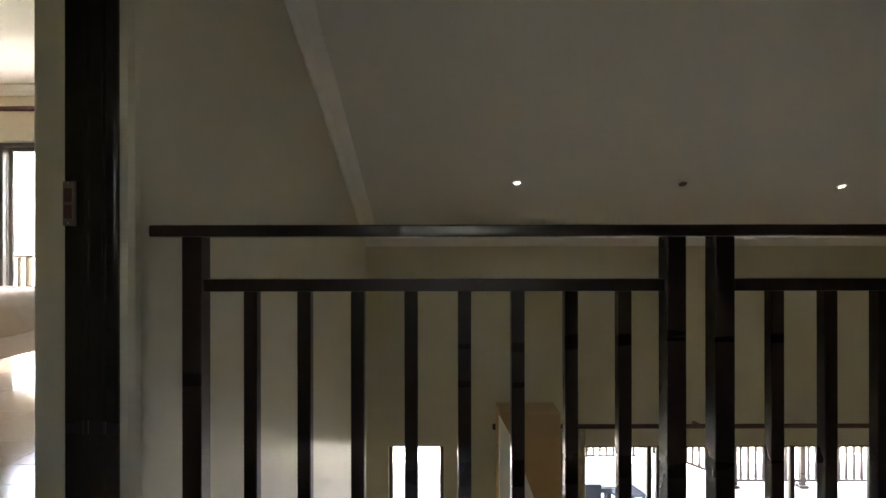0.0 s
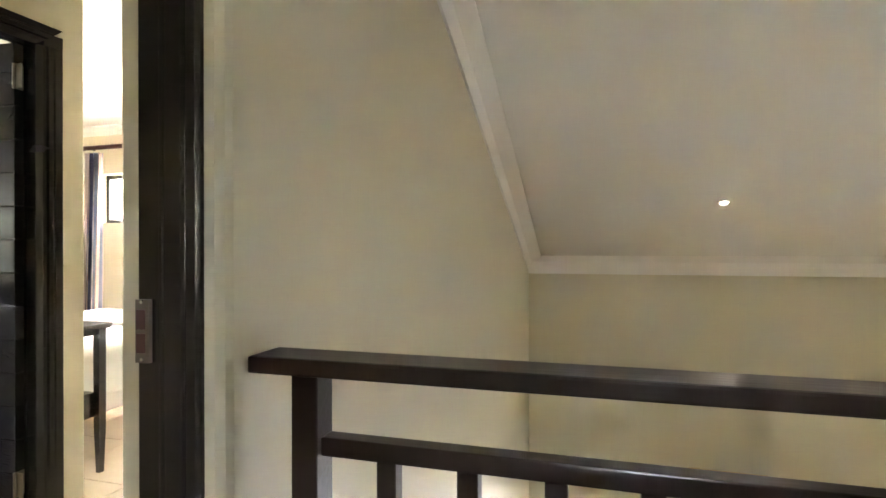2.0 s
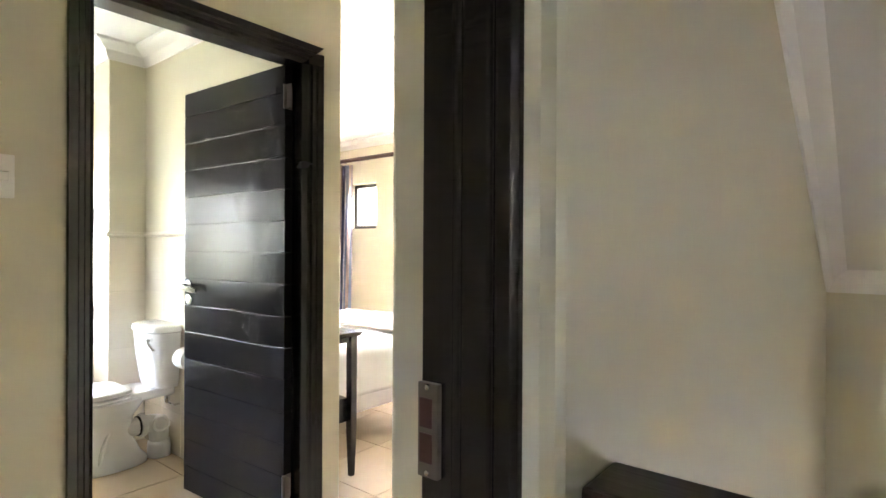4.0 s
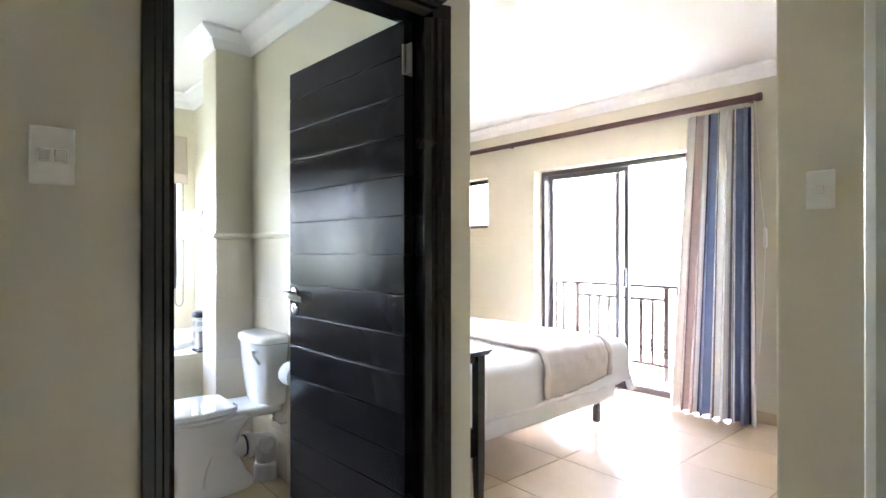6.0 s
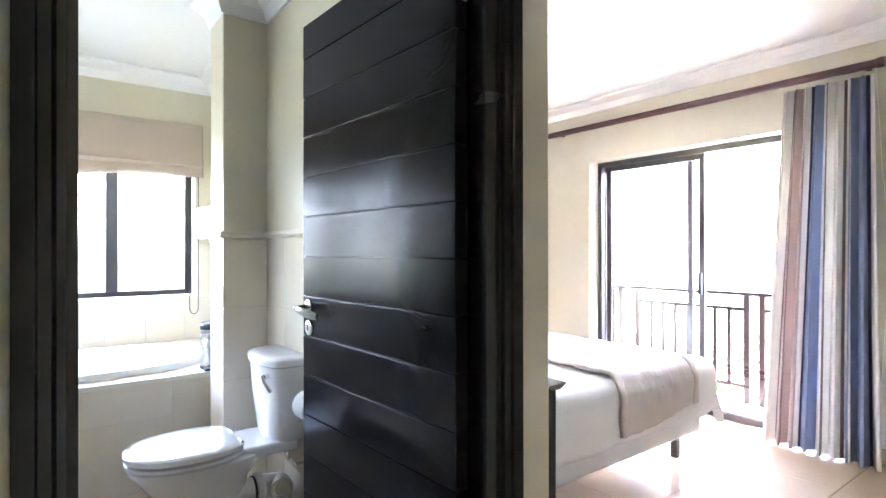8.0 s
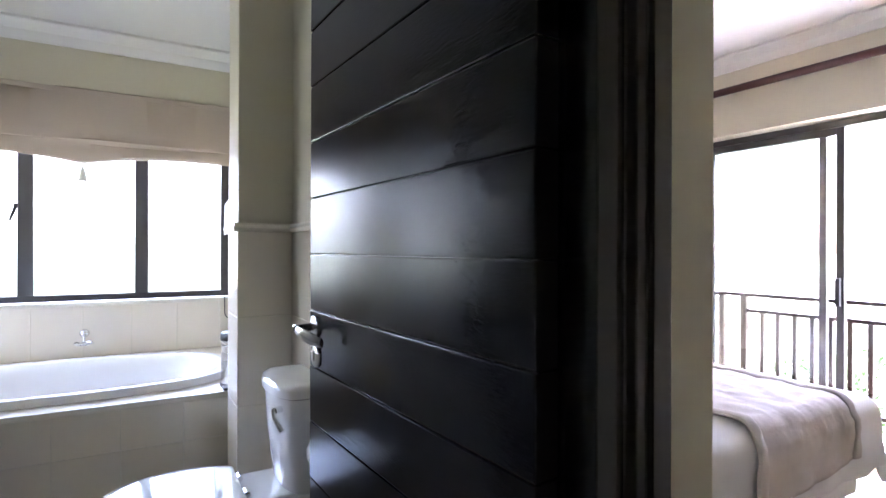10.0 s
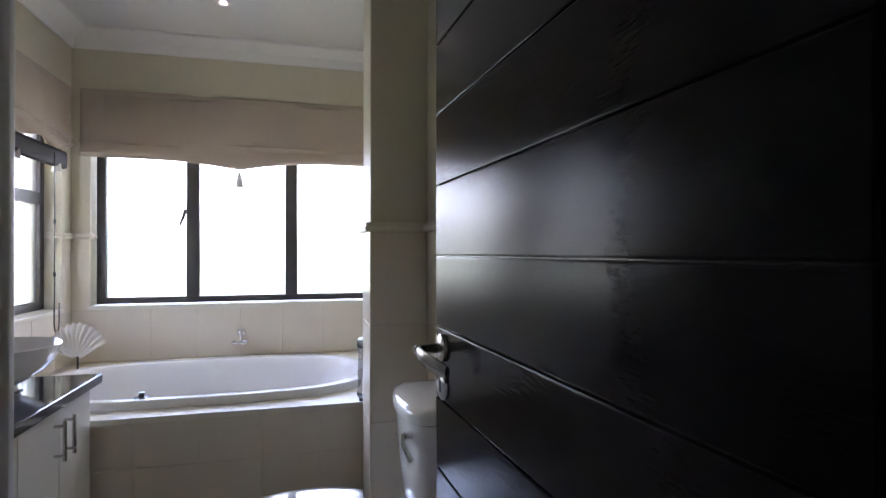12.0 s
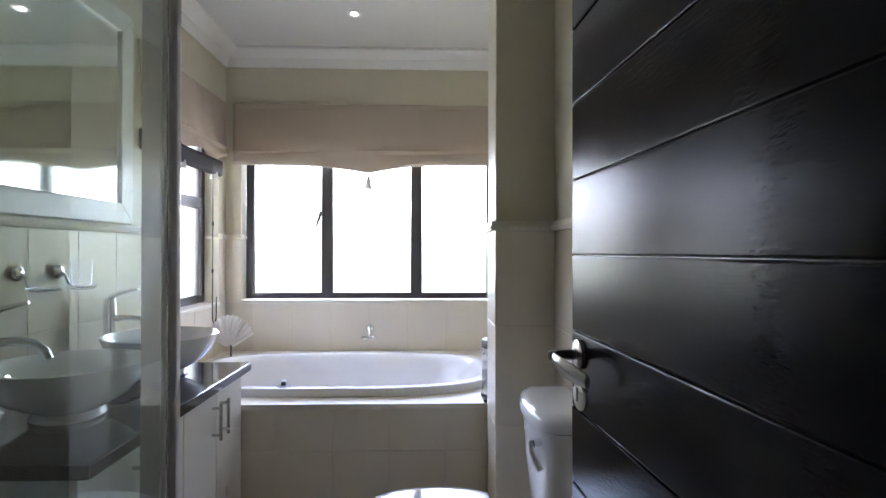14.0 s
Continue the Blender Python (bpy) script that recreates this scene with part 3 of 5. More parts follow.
def sliding_door():
    e = thing("sliding_door", "dark bronze aluminium sliding door slid open to the balcony", "sliding door", kind="structure")
    part("outer_frame", frame_rect(bmesh.new(), -4.318, -2.422, 0.0, 2.045, 5.59, 5.70, 0.042), ALU, e)
    part("track", box(-4.27, -2.47, 5.60, 5.69, 0.042, 0.050, 0.002, 1), ALU, e)
    for k, (x0, x1, y) in enumerate(((-4.312, -3.455, 5.655), (-4.226, -3.340, 5.612))):
        leaf = part("sliding_leaf", frame_rect(bmesh.new(), x0, x1, 0.05, 2.0, y - 0.016, y + 0.016, 0.044), ALU, e)
        pane("pane", x0 + 0.044, x1 - 0.044, y - 0.003, y + 0.003, 0.10, 1.95, leaf)
        if k == 1:
            part("pull_handle", box(x1 - 0.040, x1 - 0.012, y - 0.045, y - 0.016, 0.91, 1.08, 0.006), BLACKP, leaf, "black pull handle")
    return e


sliding_door()


def small_window():
    e = thing("window_small", "small dark framed high window beside the sliding door", "window", kind="structure")
    part("window_frame", frame_rect(bmesh.new(), -5.478, -4.977, 1.492, 2.048, 5.58, 5.63, 0.045), ALU, e)
    pane("pane", -5.433, -5.022, 5.602, 5.608, 1.537, 2.003, e)
    return e


small_window()


def landing_window():
    e = thing("window_landing", "plain dark framed window behind the landing", "window", kind="structure")
    part("window_frame", frame_rect(bmesh.new(), 0.11, 0.61, 1.03, 1.76, -2.0, -1.95, 0.045), ALU, e)
    pane("pane", 0.155, 0.565, -1.978, -1.972, 1.075, 1.715, e)
    return e


landing_window()
b = box(-5.5, -1.4, YNO + 0.002, 6.42, -0.30, -0.03)
tagged(obj("balcony_floor", b, SCREED), "pale screeded balcony slab", "balcony", kind="structure")


def balcony_rail():
    e = thing("balcony_railing", "dark wooden balcony railing with square balusters", "railing", kind="structure")
    y = 6.25
    part("handrail", box(-4.56, -1.5, y - 0.04, y + 0.04, 0.872, 0.902, 0.004), RAILW, e)
    for x in (-4.52, -4.33, -3.31, -3.19, -2.15):
        part("post", box(x - 0.024, x + 0.024, y - 0.024, y + 0.024, -0.03, 0.8725, 0.003), RAILW, e)
    for x0, x1 in ((-4.306, -3.334), (-3.166, -2.174)):
        part("mid_rail", box(x0, x1, y - 0.018, y + 0.018, 0.742, 0.772, 0.003), RAILW, e)
        part("bottom_rail", box(x0, x1, y - 0.018, y + 0.018, 0.098, 0.128, 0.003), RAILW, e)
        for k in range(7):
            x = x0 + (k + 1) * (x1 - x0) / 8
            part("baluster", box(x - 0.016, x + 0.016, y - 0.016, y + 0.016, 0.1275, 0.7425, 0.002, 1), RAILW, e)
    x = -4.53
    part("side_rail", box(x - 0.03, x + 0.03, 5.74, y - 0.04, 0.872, 0.902, 0.004), RAILW, e)
    for k in range(4):
        yy = 5.80 + 0.11 * k
        part("baluster", box(x - 0.016, x + 0.016, yy - 0.016, yy + 0.016, -0.03, 0.8725, 0.002, 1), RAILW, e)
    return e


balcony_rail()


# ---- bedroom: rod and striped curtains ----
def curtain_rod():
    e = thing("curtain_rod", "long reddish brown wooden curtain rod with turned ends", "curtain rod", at=None)
    part("pole", tube([(-5.60, 5.385, 2.335), (-2.205, 5.385, 2.335)], 0.025, 16), RODW, e, "", True)
    for x, s in ((-5.60, -1), (-2.205, 1)):
        part("end_cap", lathe([(0, 0.018), (0.028, 0.016), (0.031, 0.0), (0.028, -0.022), (0.025, -0.024)], 20, pose(x, 5.385, 2.335, 0, 90 * s, 0)), RODW, e, "", True)
    for x in (-5.52, -4.6, -2.28):
        part("bracket", box(x - 0.012, x + 0.012, 5.385, YN - 0.001, 2.318, 2.340, 0.003), RODW, e)
    return e


curtain_rod()


def curtain(name, label, x0, x1, xb0, xb1, ytop, ybot, folds, stripes, side):
    """Pleated cloth: each stripe is a part; the folds deepen towards the hem."""
    e = thing(name, label, "curtain", "striped curtains")
    rng = random.Random(5 + side)
    ph = [rng.uniform(-0.5, 0.5) for _ in range(12)]
    def at(u, v):
        # u across 0..1, v down 0..1
        x = (x0 + (x1 - x0) * u) * (1 - v) + (xb0 + (xb1 - xb0) * u) * v
        amp = 0.044 + 0.018 * v
        a = 2 * math.pi * (folds * u + 0.10 * math.sin(5 * u + ph[0]) + 0.05 * v * math.sin(9 * u + ph[1]))
        y = ytop * (1 - v) + ybot * v + amp * math.sin(a) + 0.010 * math.sin(23 * u + 3 * v + ph[2]) * v
        x += 0.014 * math.sin(2 * a + ph[3]) * (0.6 + v)
        y += 0.009 * math.sin(2 * math.pi * folds * 5 * u) * math.exp(-v * 22)
        z = 2.275 * (1 - v) + 0.015 * v + 0.004 * math.sin(a) * (1 - v)
        return (x, y, z)
    total = sum(w for w, _ in stripes)
    u0 = 0.0
    for w, mat in stripes:
        u1 = u0 + w / total
        nu, nv = max(5, int(170 * (u1 - u0))), 30
        b = bmesh.new()
        g = [[b.verts.new(at(u0 + (u1 - u0) * i / nu, j / nv)) for j in range(nv + 1)] for i in range(nu + 1)]
        for i in range(nu):
            for j in range(nv):
                b.faces.new((g[i][j], g[i + 1][j], g[i + 1][j + 1], g[i][j + 1]))
        ob = part("stripe", b, mat, e, "", True)
        sol = ob.modifiers.new("cloth", "SOLIDIFY")
        sol.thickness = 0.003
        u0 = u1
    return e


STRIPES = [(0.45, PINKF), (1.0, CREAMF), (0.3, TAUPEF), (1.2, PINKF), (0.25, CREAMF), (0.5, NAVYF), (0.75, BLUEF), (0.65, CREAMF), (0.10, TAUPEF), (0.65, CREAMF), (0.10, TAUPEF), (0.65, CREAMF), (0.10, TAUPEF), (0.7, CREAMF), (1.4, BLUEF), (0.4, NAVYF), (0.6, CREAMF)]
curtain("curtain", "striped cream, rose and blue curtain beside the sliding door", -2.715, -2.225, -2.83, -2.185, 5.385, 5.32, 9, STRIPES, 1)
curtain("curtain", "striped cream, rose and navy curtain by the small window", -5.56, -5.31, -5.57, -5.33, 5.385, 5.35, 4, [(0.6, CREAMF), (1.0, PINKF), (0.5, NAVYF), (0.6, CREAMF), (0.5, BLUEF), (0.8, PINKF)], 2)


def curtain_cord():
    e = thing("pull_cord", "thin white pull cord with a small plastic weight beside the curtain", "cord")
    part("cord", tube([(-2.235, 5.40, 2.31), (-2.212, 5.43, 1.70), (-2.190, 5.452, 1.41)], 0.0028, 6), PLASTIC, e, "", True)
    part("weight", lathe([(0.0, 0.075), (0.010, 0.07), (0.013, 0.05), (0.014, -0.06), (0.010, -0.07), (0.0, -0.072)], 14, pose(-2.187, 5.452, 1.335)), PLASTIC, e, "white plastic weight", True)
    part("cord", tube([(-2.187, 5.452, 1.265), (-2.198, 5.455, 0.95), (-2.222, 5.44, 0.50)], 0.0028, 6), PLASTIC, e, "", True)
    return e


curtain_cord()


# ---- bedroom: bed, throw, bedside table ----
def cloth_sheet(nx, ny, fn):
    b = bmesh.new()
    g = [[b.verts.new(fn(i / nx, j / ny)) for j in range(ny + 1)] for i in range(nx + 1)]
    for i in range(nx):
        for j in range(ny):
            b.faces.new((g[i][j], g[i + 1][j], g[i + 1][j + 1], g[i][j + 1]))
    return b


BX0, BX1, BY0, BY1, BZ = -4.38, -2.80, 2.72, 4.66, 0.635


def over_edge(d, r=0.07):
    """Distance along a cloth past the mattress edge, to (out, down)."""
    if d <= 0:
        return d, 0.0
    a = min(d / r, math.pi / 2)
    out, down = r * math.sin(a), r * (1 - math.cos(a))
    if d > r * math.pi / 2:
        down += d - r * math.pi / 2
        out += 0.04 * (d - r * math.pi / 2)
    return out, down


def cover_point(x, y, lift=0.0, hang=0.30):
    """A point of the cloth over the bed from its flat place; past the sides it hangs."""
    dx = max(x - (BX1 - 0.07), (BX0 + 0.07) - x)
    dy = y - (BY1 - 0.07)
    ox, downx = over_edge(dx)
    oy, downy = over_edge(dy)
    xx = x if dx <= 0 else (BX1 - 0.07 + ox if x > 0.5 * (BX0 + BX1) else BX0 + 0.07 - ox)
    yy = y if dy <= 0 else BY1 - 0.07 + oy
    down = math.hypot(downx, downy) if downx and downy else max(downx, downy)
    return Vector((xx, yy, BZ - down + lift))


def bed():
    e = thing("bed", "made double bed with a plain white cover on short dark legs", "bed")
    part("base", box(BX0 + 0.06, BX1 - 0.06, BY0 + 0.03, BY1 - 0.06, 0.20, 0.34, 0.02), LINEN, e)
    part("mattress", box(BX0 + 0.025, BX1 - 0.025, BY0 + 0.02, BY1 - 0.025, 0.34, BZ - 0.012, 0.05, 3), LINEN, e)
    def fn(u, v):
        x = BX0 - 0.27 + (BX1 - BX0 + 0.54) * u
        y = BY0 + (BY1 - BY0 + 0.27) * v
        p = cover_point(x, y)
        low = (BZ - p.z)
        w = 0.012 * low / 0.35 * (math.sin(17 * y + 2 * math.sin(3 * y)) + math.sin(15 * x + 1.3))
        return (p.x + (w if abs(x - 0.5 * (BX0 + BX1)) > 0.72 else 0), p.y + (w if y > BY1 - 0.1 else 0), max(p.z, 0.27 + 0.012 * math.sin(6 * x + 4 * y)) + 0.003 * math.sin(9 * x) * math.sin(7 * y))
    ob = part("cover", cloth_sheet(90, 90, fn), LINEN, e, "smooth white cover hanging at the sides", True)
    ob.modifiers.new("cloth", "SOLIDIFY").thickness = 0.006
    for x in (BX0 + 0.22, BX1 - 0.22):
        for y in (BY0 + 0.2, BY1 - 0.055):
            part("leg", prism([(x - 0.022, y - 0.022), (x + 0.022, y - 0.022), (x + 0.022, y + 0.022), (x - 0.022, y + 0.022)], "z", 0, 0.22, 0.003), DARK, e, "dark square leg")
    return e


bed()


def throw():
    def fn(u, v):
        y = 3.72 + 0.72 * v + 0.03 * math.sin(4 * u) + (0.05 * (u - 0.8) if u > 0.8 else 0)
        x = BX0 + 0.1 + (BX1 - BX0 + 0.12 + 0.03 * math.sin(3 * v + 1)) * u
        p = cover_point(x, y, 0.010)
        wr = 0.0022 * (math.sin(40 * y + 5 * math.sin(6 * x)) + math.sin(31 * x + 4 * math.sin(9 * y))) + 0.007 * noise.noise((x * 13, y * 13, 0.5)) + 0.004 * noise.noise((x * 34, y * 34, 2.5))
        n = Vector((1, 0, 0)) if p.z < BZ - 0.06 else Vector((0, 0, 1))
        return p + n * (0.012 + wr * 0.8)
    e = thing("throw", "crinkled taupe quilted throw across the foot of the bed", "throw")
    ob = part("cloth", cloth_sheet(110, 60, fn), THROW, e, "", True)
    ob.modifiers.new("cloth", "SOLIDIFY").thickness = 0.008
    for v0, v1 in ((0.0, 0.075), (0.93, 1.0)):
        def fold(u, v):
            p = fn(u, v0 + (v1 - v0) * v)
            n = Vector((1, 0, 0)) if p.z < BZ - 0.06 else Vector((0, 0, 1))
            return p + n * 0.011 * math.sin(math.pi * v) ** 0.5
        ob = part("hem", cloth_sheet(110, 8, fold), THROW, e, "thick folded hem", True)
        ob.modifiers.new("cloth", "SOLIDIFY").thickness = 0.008
    return e


throw()


def bedside_table():
    e = thing("bedside_table", "dark wooden bedside table with tapered legs and a low drawer", "table")
    x0, x1, y0, y1, h = -2.765, -2.50, 2.675, 2.965, 0.80
    sec = [(x0, h), (x1 + 0.012, h), (x1 - 0.018, h - 0.030), (x0, h - 0.030)]
    part("tabletop", prism([(x, z) for x, z in sec], "y", y0, y1 + 0.01, 0.002), DARK, e, "dark top with a bevelled edge")
    part("apron", box(x0 + 0.02, x1 - 0.035, y0 + 0.02, y1 - 0.02, h - 0.06, h - 0.031), DARK, e)
    for x in (x0 + 0.03, x1 - 0.045):
        for y in (y0 + 0.03, y1 - 0.03):
            b = bmesh.new()
            ring = []
            for z, r in ((0, 0.013), (0.25, 0.02), (h - 0.031, 0.021)):
                ring.append([b.verts.new((x + sx * r, y + sy * r, z)) for sx, sy in ((-1, -1), (1, -1), (1, 1), (-1, 1))])
            for a, c in zip(ring, ring[1:]):
                for i in range(4):
                    b.faces.new((a[i], a[(i + 1) % 4], c[(i + 1) % 4], c[i]))
            b.faces.new(ring[0][::-1])
            b.faces.new(ring[-1])
            part("leg", b, DARK, e, "tapered leg")
    part("drawer", box(x0 + 0.045, x1 - 0.06, y0 + 0.04, y1 - 0.04, 0.30, 0.43, 0.003), DARK, e)
    return e


bedside_table()

# ---- bathroom: windows and blinds ----
def bath_window():
    e = thing("window_bath", "wide dark framed three-pane window with obscure glass above the bath", "window", kind="structure")
    x0, x1 = -5.68, -5.635
    y0, y1, z0, z1 = 0.81, 2.44, 0.932, 2.05
    b = bmesh.new()
    box(x0, x1, y0, y0 + 0.05, z0, z1, 0.002, 1, b)
    box(x0, x1, y1 - 0.05, y1, z0, z1, 0.002, 1, b)
    box(x0, x1, y0 + 0.05, y1 - 0.05, z0, z0 + 0.038, 0.002, 1, b)
    box(x0, x1, y0 + 0.05, y1 - 0.05, z1 - 0.04, z1, 0.002, 1, b)
    part("window_frame", b, ALU, e)
    for y in (1.338, 1.924):
        part("mullion", box(x0 - 0.002, x1 + 0.006, y - 0.037, y + 0.037, z0 + 0.038, z1 - 0.04, 0.003), ALU, e)
    for a, c in ((y0 + 0.05, 1.301), (1.375, 1.887), (1.961, y1 - 0.05)):
        pane("pane", -5.662, -5.656, a, c, z0 + 0.038, z1 - 0.04, e, FROST)
    h = part("stay", box(-5.634, -5.604, 1.288, 1.306, 1.475, 1.505, 0.003), ALU, e, "dark casement handle")
    part("lever", tube([(-5.606, 1.298, 1.50), (-5.596, 1.292, 1.46), (-5.598, 1.272, 1.405)], [0.009, 0.010, 0.007], 10), ALU, h, "", True)
    return e


bath_window()
b = box(-5.64, XW + 0.012, 0.79, 2.46, 0.905, 0.926, 0.004)
tagged(obj("sill_bath_window", b, DADO), "cream tiled window sill", "window sill", kind="structure")


def side_window():
    e = thing("window_side", "dark framed side window in the bathroom", "window", kind="structure")
    y0, y1 = 0.575, 0.62
    part("window_frame", frame_rect(bmesh.new(), -5.44, -4.56, 0.93, 2.05, y0, y1, 0.045), ALU, e)
    part("transom", box(-5.395, -4.605, y0 - 0.002, y1 + 0.006, 1.50, 1.565, 0.003), ALU, e)
    pane("pane", -5.395, -4.605, 0.594, 0.600, 0.975, 1.50, e, FROST)
    pane("pane", -5.395, -4.605, 0.594, 0.600, 1.565, 2.005, e, FROST)
    return e


side_window()
b = box(-5.46, -4.54, 0.60, YS + 0.012, 0.905, 0.926, 0.004)
tagged(obj("sill_side_window", b, DADO), "cream tiled side window sill", "window sill", kind="structure")


def roman_blind(name, label, along, a0, a1, off, out, zt, zf, zb, dip, points):
    """A raised cloth blind: flat head, one deep fold and a scalloped hem. along 'y' or 'x'; out is +1 or -1 away from its wall."""
    e = thing(name, label, "blind", "roman blinds")
    n = 96
    rows = [(zt, 0.0), (zt - 0.01, 0.012), (zf + 0.06, 0.018), (zf + 0.012, 0.030), (zf, 0.034), (zf - 0.004, 0.022), (zf - 0.016, 0.016), (zf - 0.05, 0.026), (zb + 0.02, 0.030), (zb, 0.026)]
    def hem(u):
        s = 0.0
        for c, wd in points:
            s = max(s, 1 - abs(u - c) / wd)
        return dip * max(s, 0) ** 1.6
    b = bmesh.new()
    g = []
    for i in range(n + 1):
        u = i / n
        a = a0 + (a1 - a0) * u
        col = []
        for k, (z, d) in enumerate(rows):
            zz = z - (hem(u) if k >= len(rows) - 2 else 0) + 0.004 * math.sin(7 * u + k) * (k > 2)
            dd = off + out * (d + 0.005 * math.sin(11 * u + 1.7 * k) + 0.004 * math.sin(29 * u + k))
            col.append(b.verts.new((dd, a, zz) if along == "y" else (a, dd, zz)))
        g.append(col)
    for i in range(n):
        for k in range(len(rows) - 1):
            b.faces.new((g[i][k], g[i + 1][k], g[i + 1][k + 1], g[i][k + 1]))
    ob = part("cloth", b, BLIND, e, "", True)
    ob.modifiers.new("cloth", "SOLIDIFY").thickness = 0.004
    part("headrail", box(off - 0.0 if out > 0 else off - 0.02, off + 0.02 if out > 0 else off, a0 + 0.01, a1 - 0.01, zt - 0.03, zt - 0.004) if along == "y" else box(a0 + 0.01, a1 - 0.01, min(off, off + out * 0.008), max(off, off + out * 0.008), zt - 0.03, zt - 0.004), BLIND, e)
    for c, wd in points:
        a = a0 + (a1 - a0) * c
        d = off + out * 0.028
        zz = zb - dip
        px, py = (d, a) if along == "y" else (a, d)
        t = part("tassel", lathe([(0.0, 0.0), (0.008, -0.004), (0.010, -0.020), (0.015, -0.030), (0.025, -0.092), (0.0, -0.094)], 14, pose(px, py, zz - 0.012)), SHELLM, e, "grey pull tassel", True)
        part("cord", tube([(px, py, zz + 0.01), (px, py, zz - 0.013)], 0.0016, 6), SHELLM, t)
    return e


blind_a = roman_blind("roman_blind", "beige linen roman blind raised above the bath window", "y", 0.755, 2.500, XW + 0.004, 1, 2.19, 1.885, 1.795, 0.05, [(0.495, 0.26)])
blind_b = roman_blind("roman_blind", "beige linen roman blind with scalloped hem over the side window", "x", -5.505, -4.50, YS + 0.004, 1, 2.19, 1.895, 1.835, 0.06, [(0.2, 0.2), (0.62, 0.3)])
b = box(-5.405, -4.50, YS + 0.004, YS + 0.050, 1.695, 1.795, 0.022)
tagged(obj("blind_batten", b, BATTEN), "dark wooden batten under the side blind", "batten")


def cord_loop(x, y, z0, z1, wdt, along, parent):
    pts = []
    for k in range(25):
        a = math.pi * k / 24
        off = wdt * math.cos(a)
        z = z1 - 0.02 - 0.05 * math.sin(a)
        pts.append((x, y + off, z) if along == "y" else (x + off, y, z))
    pts = [(pts[0][0], pts[0][1], z0)] + pts + [(pts[-1][0], pts[-1][1], z1 + 0.08)]
    return part("pull_cord", tube(pts, 0.0030, 6), BLACKP, parent, "thin dark looped cord", True)


cord_loop(-5.525, 2.43, 1.80, 0.86, 0.030, "y", blind_a)
cord_loop(-5.20, 0.775, 1.75, 0.90, 0.028, "x", blind_b)
for dz in (1.40, 1.13):
    part("toggle", lathe([(0.0, 0.014), (0.005, 0.012), (0.007, -0.004), (0.004, -0.014), (0.0, -0.015)], 10, pose(-5.172, 0.775, dz)), BLACKP, blind_b, "dark cord toggle", True)

# ---- bathroom: bath in its tiled surround ----
DECK = 0.600
b = box(-5.56, -4.372, 0.71, 2.55, -0.012, 0.30)
tagged(obj("bath_plinth", b, WGROUT), "rendered plinth under the bath", "plinth", kind="structure")


def oval(cx, cy, ax, ay, n, power=2.6):
    out = []
    for i in range(n):
        a = 2 * math.pi * i / n
        c, s = math.cos(a), math.sin(a)
        out.append((cx + ax * math.copysign(abs(c) ** (2 / power), c), cy + ay * math.copysign(abs(s) ** (2 / power), s)))
    return out


def bath_tub():
    e = thing("bathtub", "white acrylic drop-in oval bath with a broad rolled rim", "bathtub")
    cx, cy = -4.90, 1.545
    n = 72
    levels = [(0.437, 0.778, DECK + 0.001), (0.437, 0.778, DECK + 0.030), (0.434, 0.775, DECK + 0.036), (0.428, 0.770, DECK + 0.038), (0.392, 0.733, DECK + 0.037), (0.382, 0.722, DECK + 0.031), (0.362, 0.700, DECK + 0.004), (0.335, 0.665, DECK - 0.06), (0.315, 0.620, DECK - 0.18), (0.285, 0.560, DECK - 0.26), (0.22, 0.46, DECK - 0.292), (0.0, 0.0, DECK - 0.30)]
    b = bmesh.new()
    rings = []
    for ax, ay, z in levels[:-1]:
        rings.append([b.verts.new((x, y, z)) for x, y in oval(cx, cy, ax, ay, n, 3.2)])
    for a, c in zip(rings, rings[1:]):
        for i in range(n):
            b.faces.new((a[i], a[(i + 1) % n], c[(i + 1) % n], c[i]))
    b.faces.new(rings[-1])
    bmesh.ops.recalc_face_normals(b, faces=b.faces[:])
    for f in b.faces:
        if f.calc_center_median().z > DECK + 0.033 and f.normal.z < 0:
            bmesh.ops.reverse_faces(b, faces=b.faces[:])
            break
    part("shell", b, ACRYL, e, "", True)
    part("overflow", lathe([(0.0, 0.012), (0.030, 0.010), (0.034, 0.0)], 24, pose(cx + 0.345, 1.355, DECK - 0.045, 0, -80, 0)), CHROME, e, "", True)
    k = part("plug_knob", lathe([(0.030, 0.0), (0.030, 0.005), (0.012, 0.009), (0.010, 0.022), (0.014, 0.026), (0.0, 0.028)], 20, pose(-4.512, 1.352, DECK + 0.034)), BLACKP, e, "black bath plug left on the rim", True)
    return e


bath_tub()

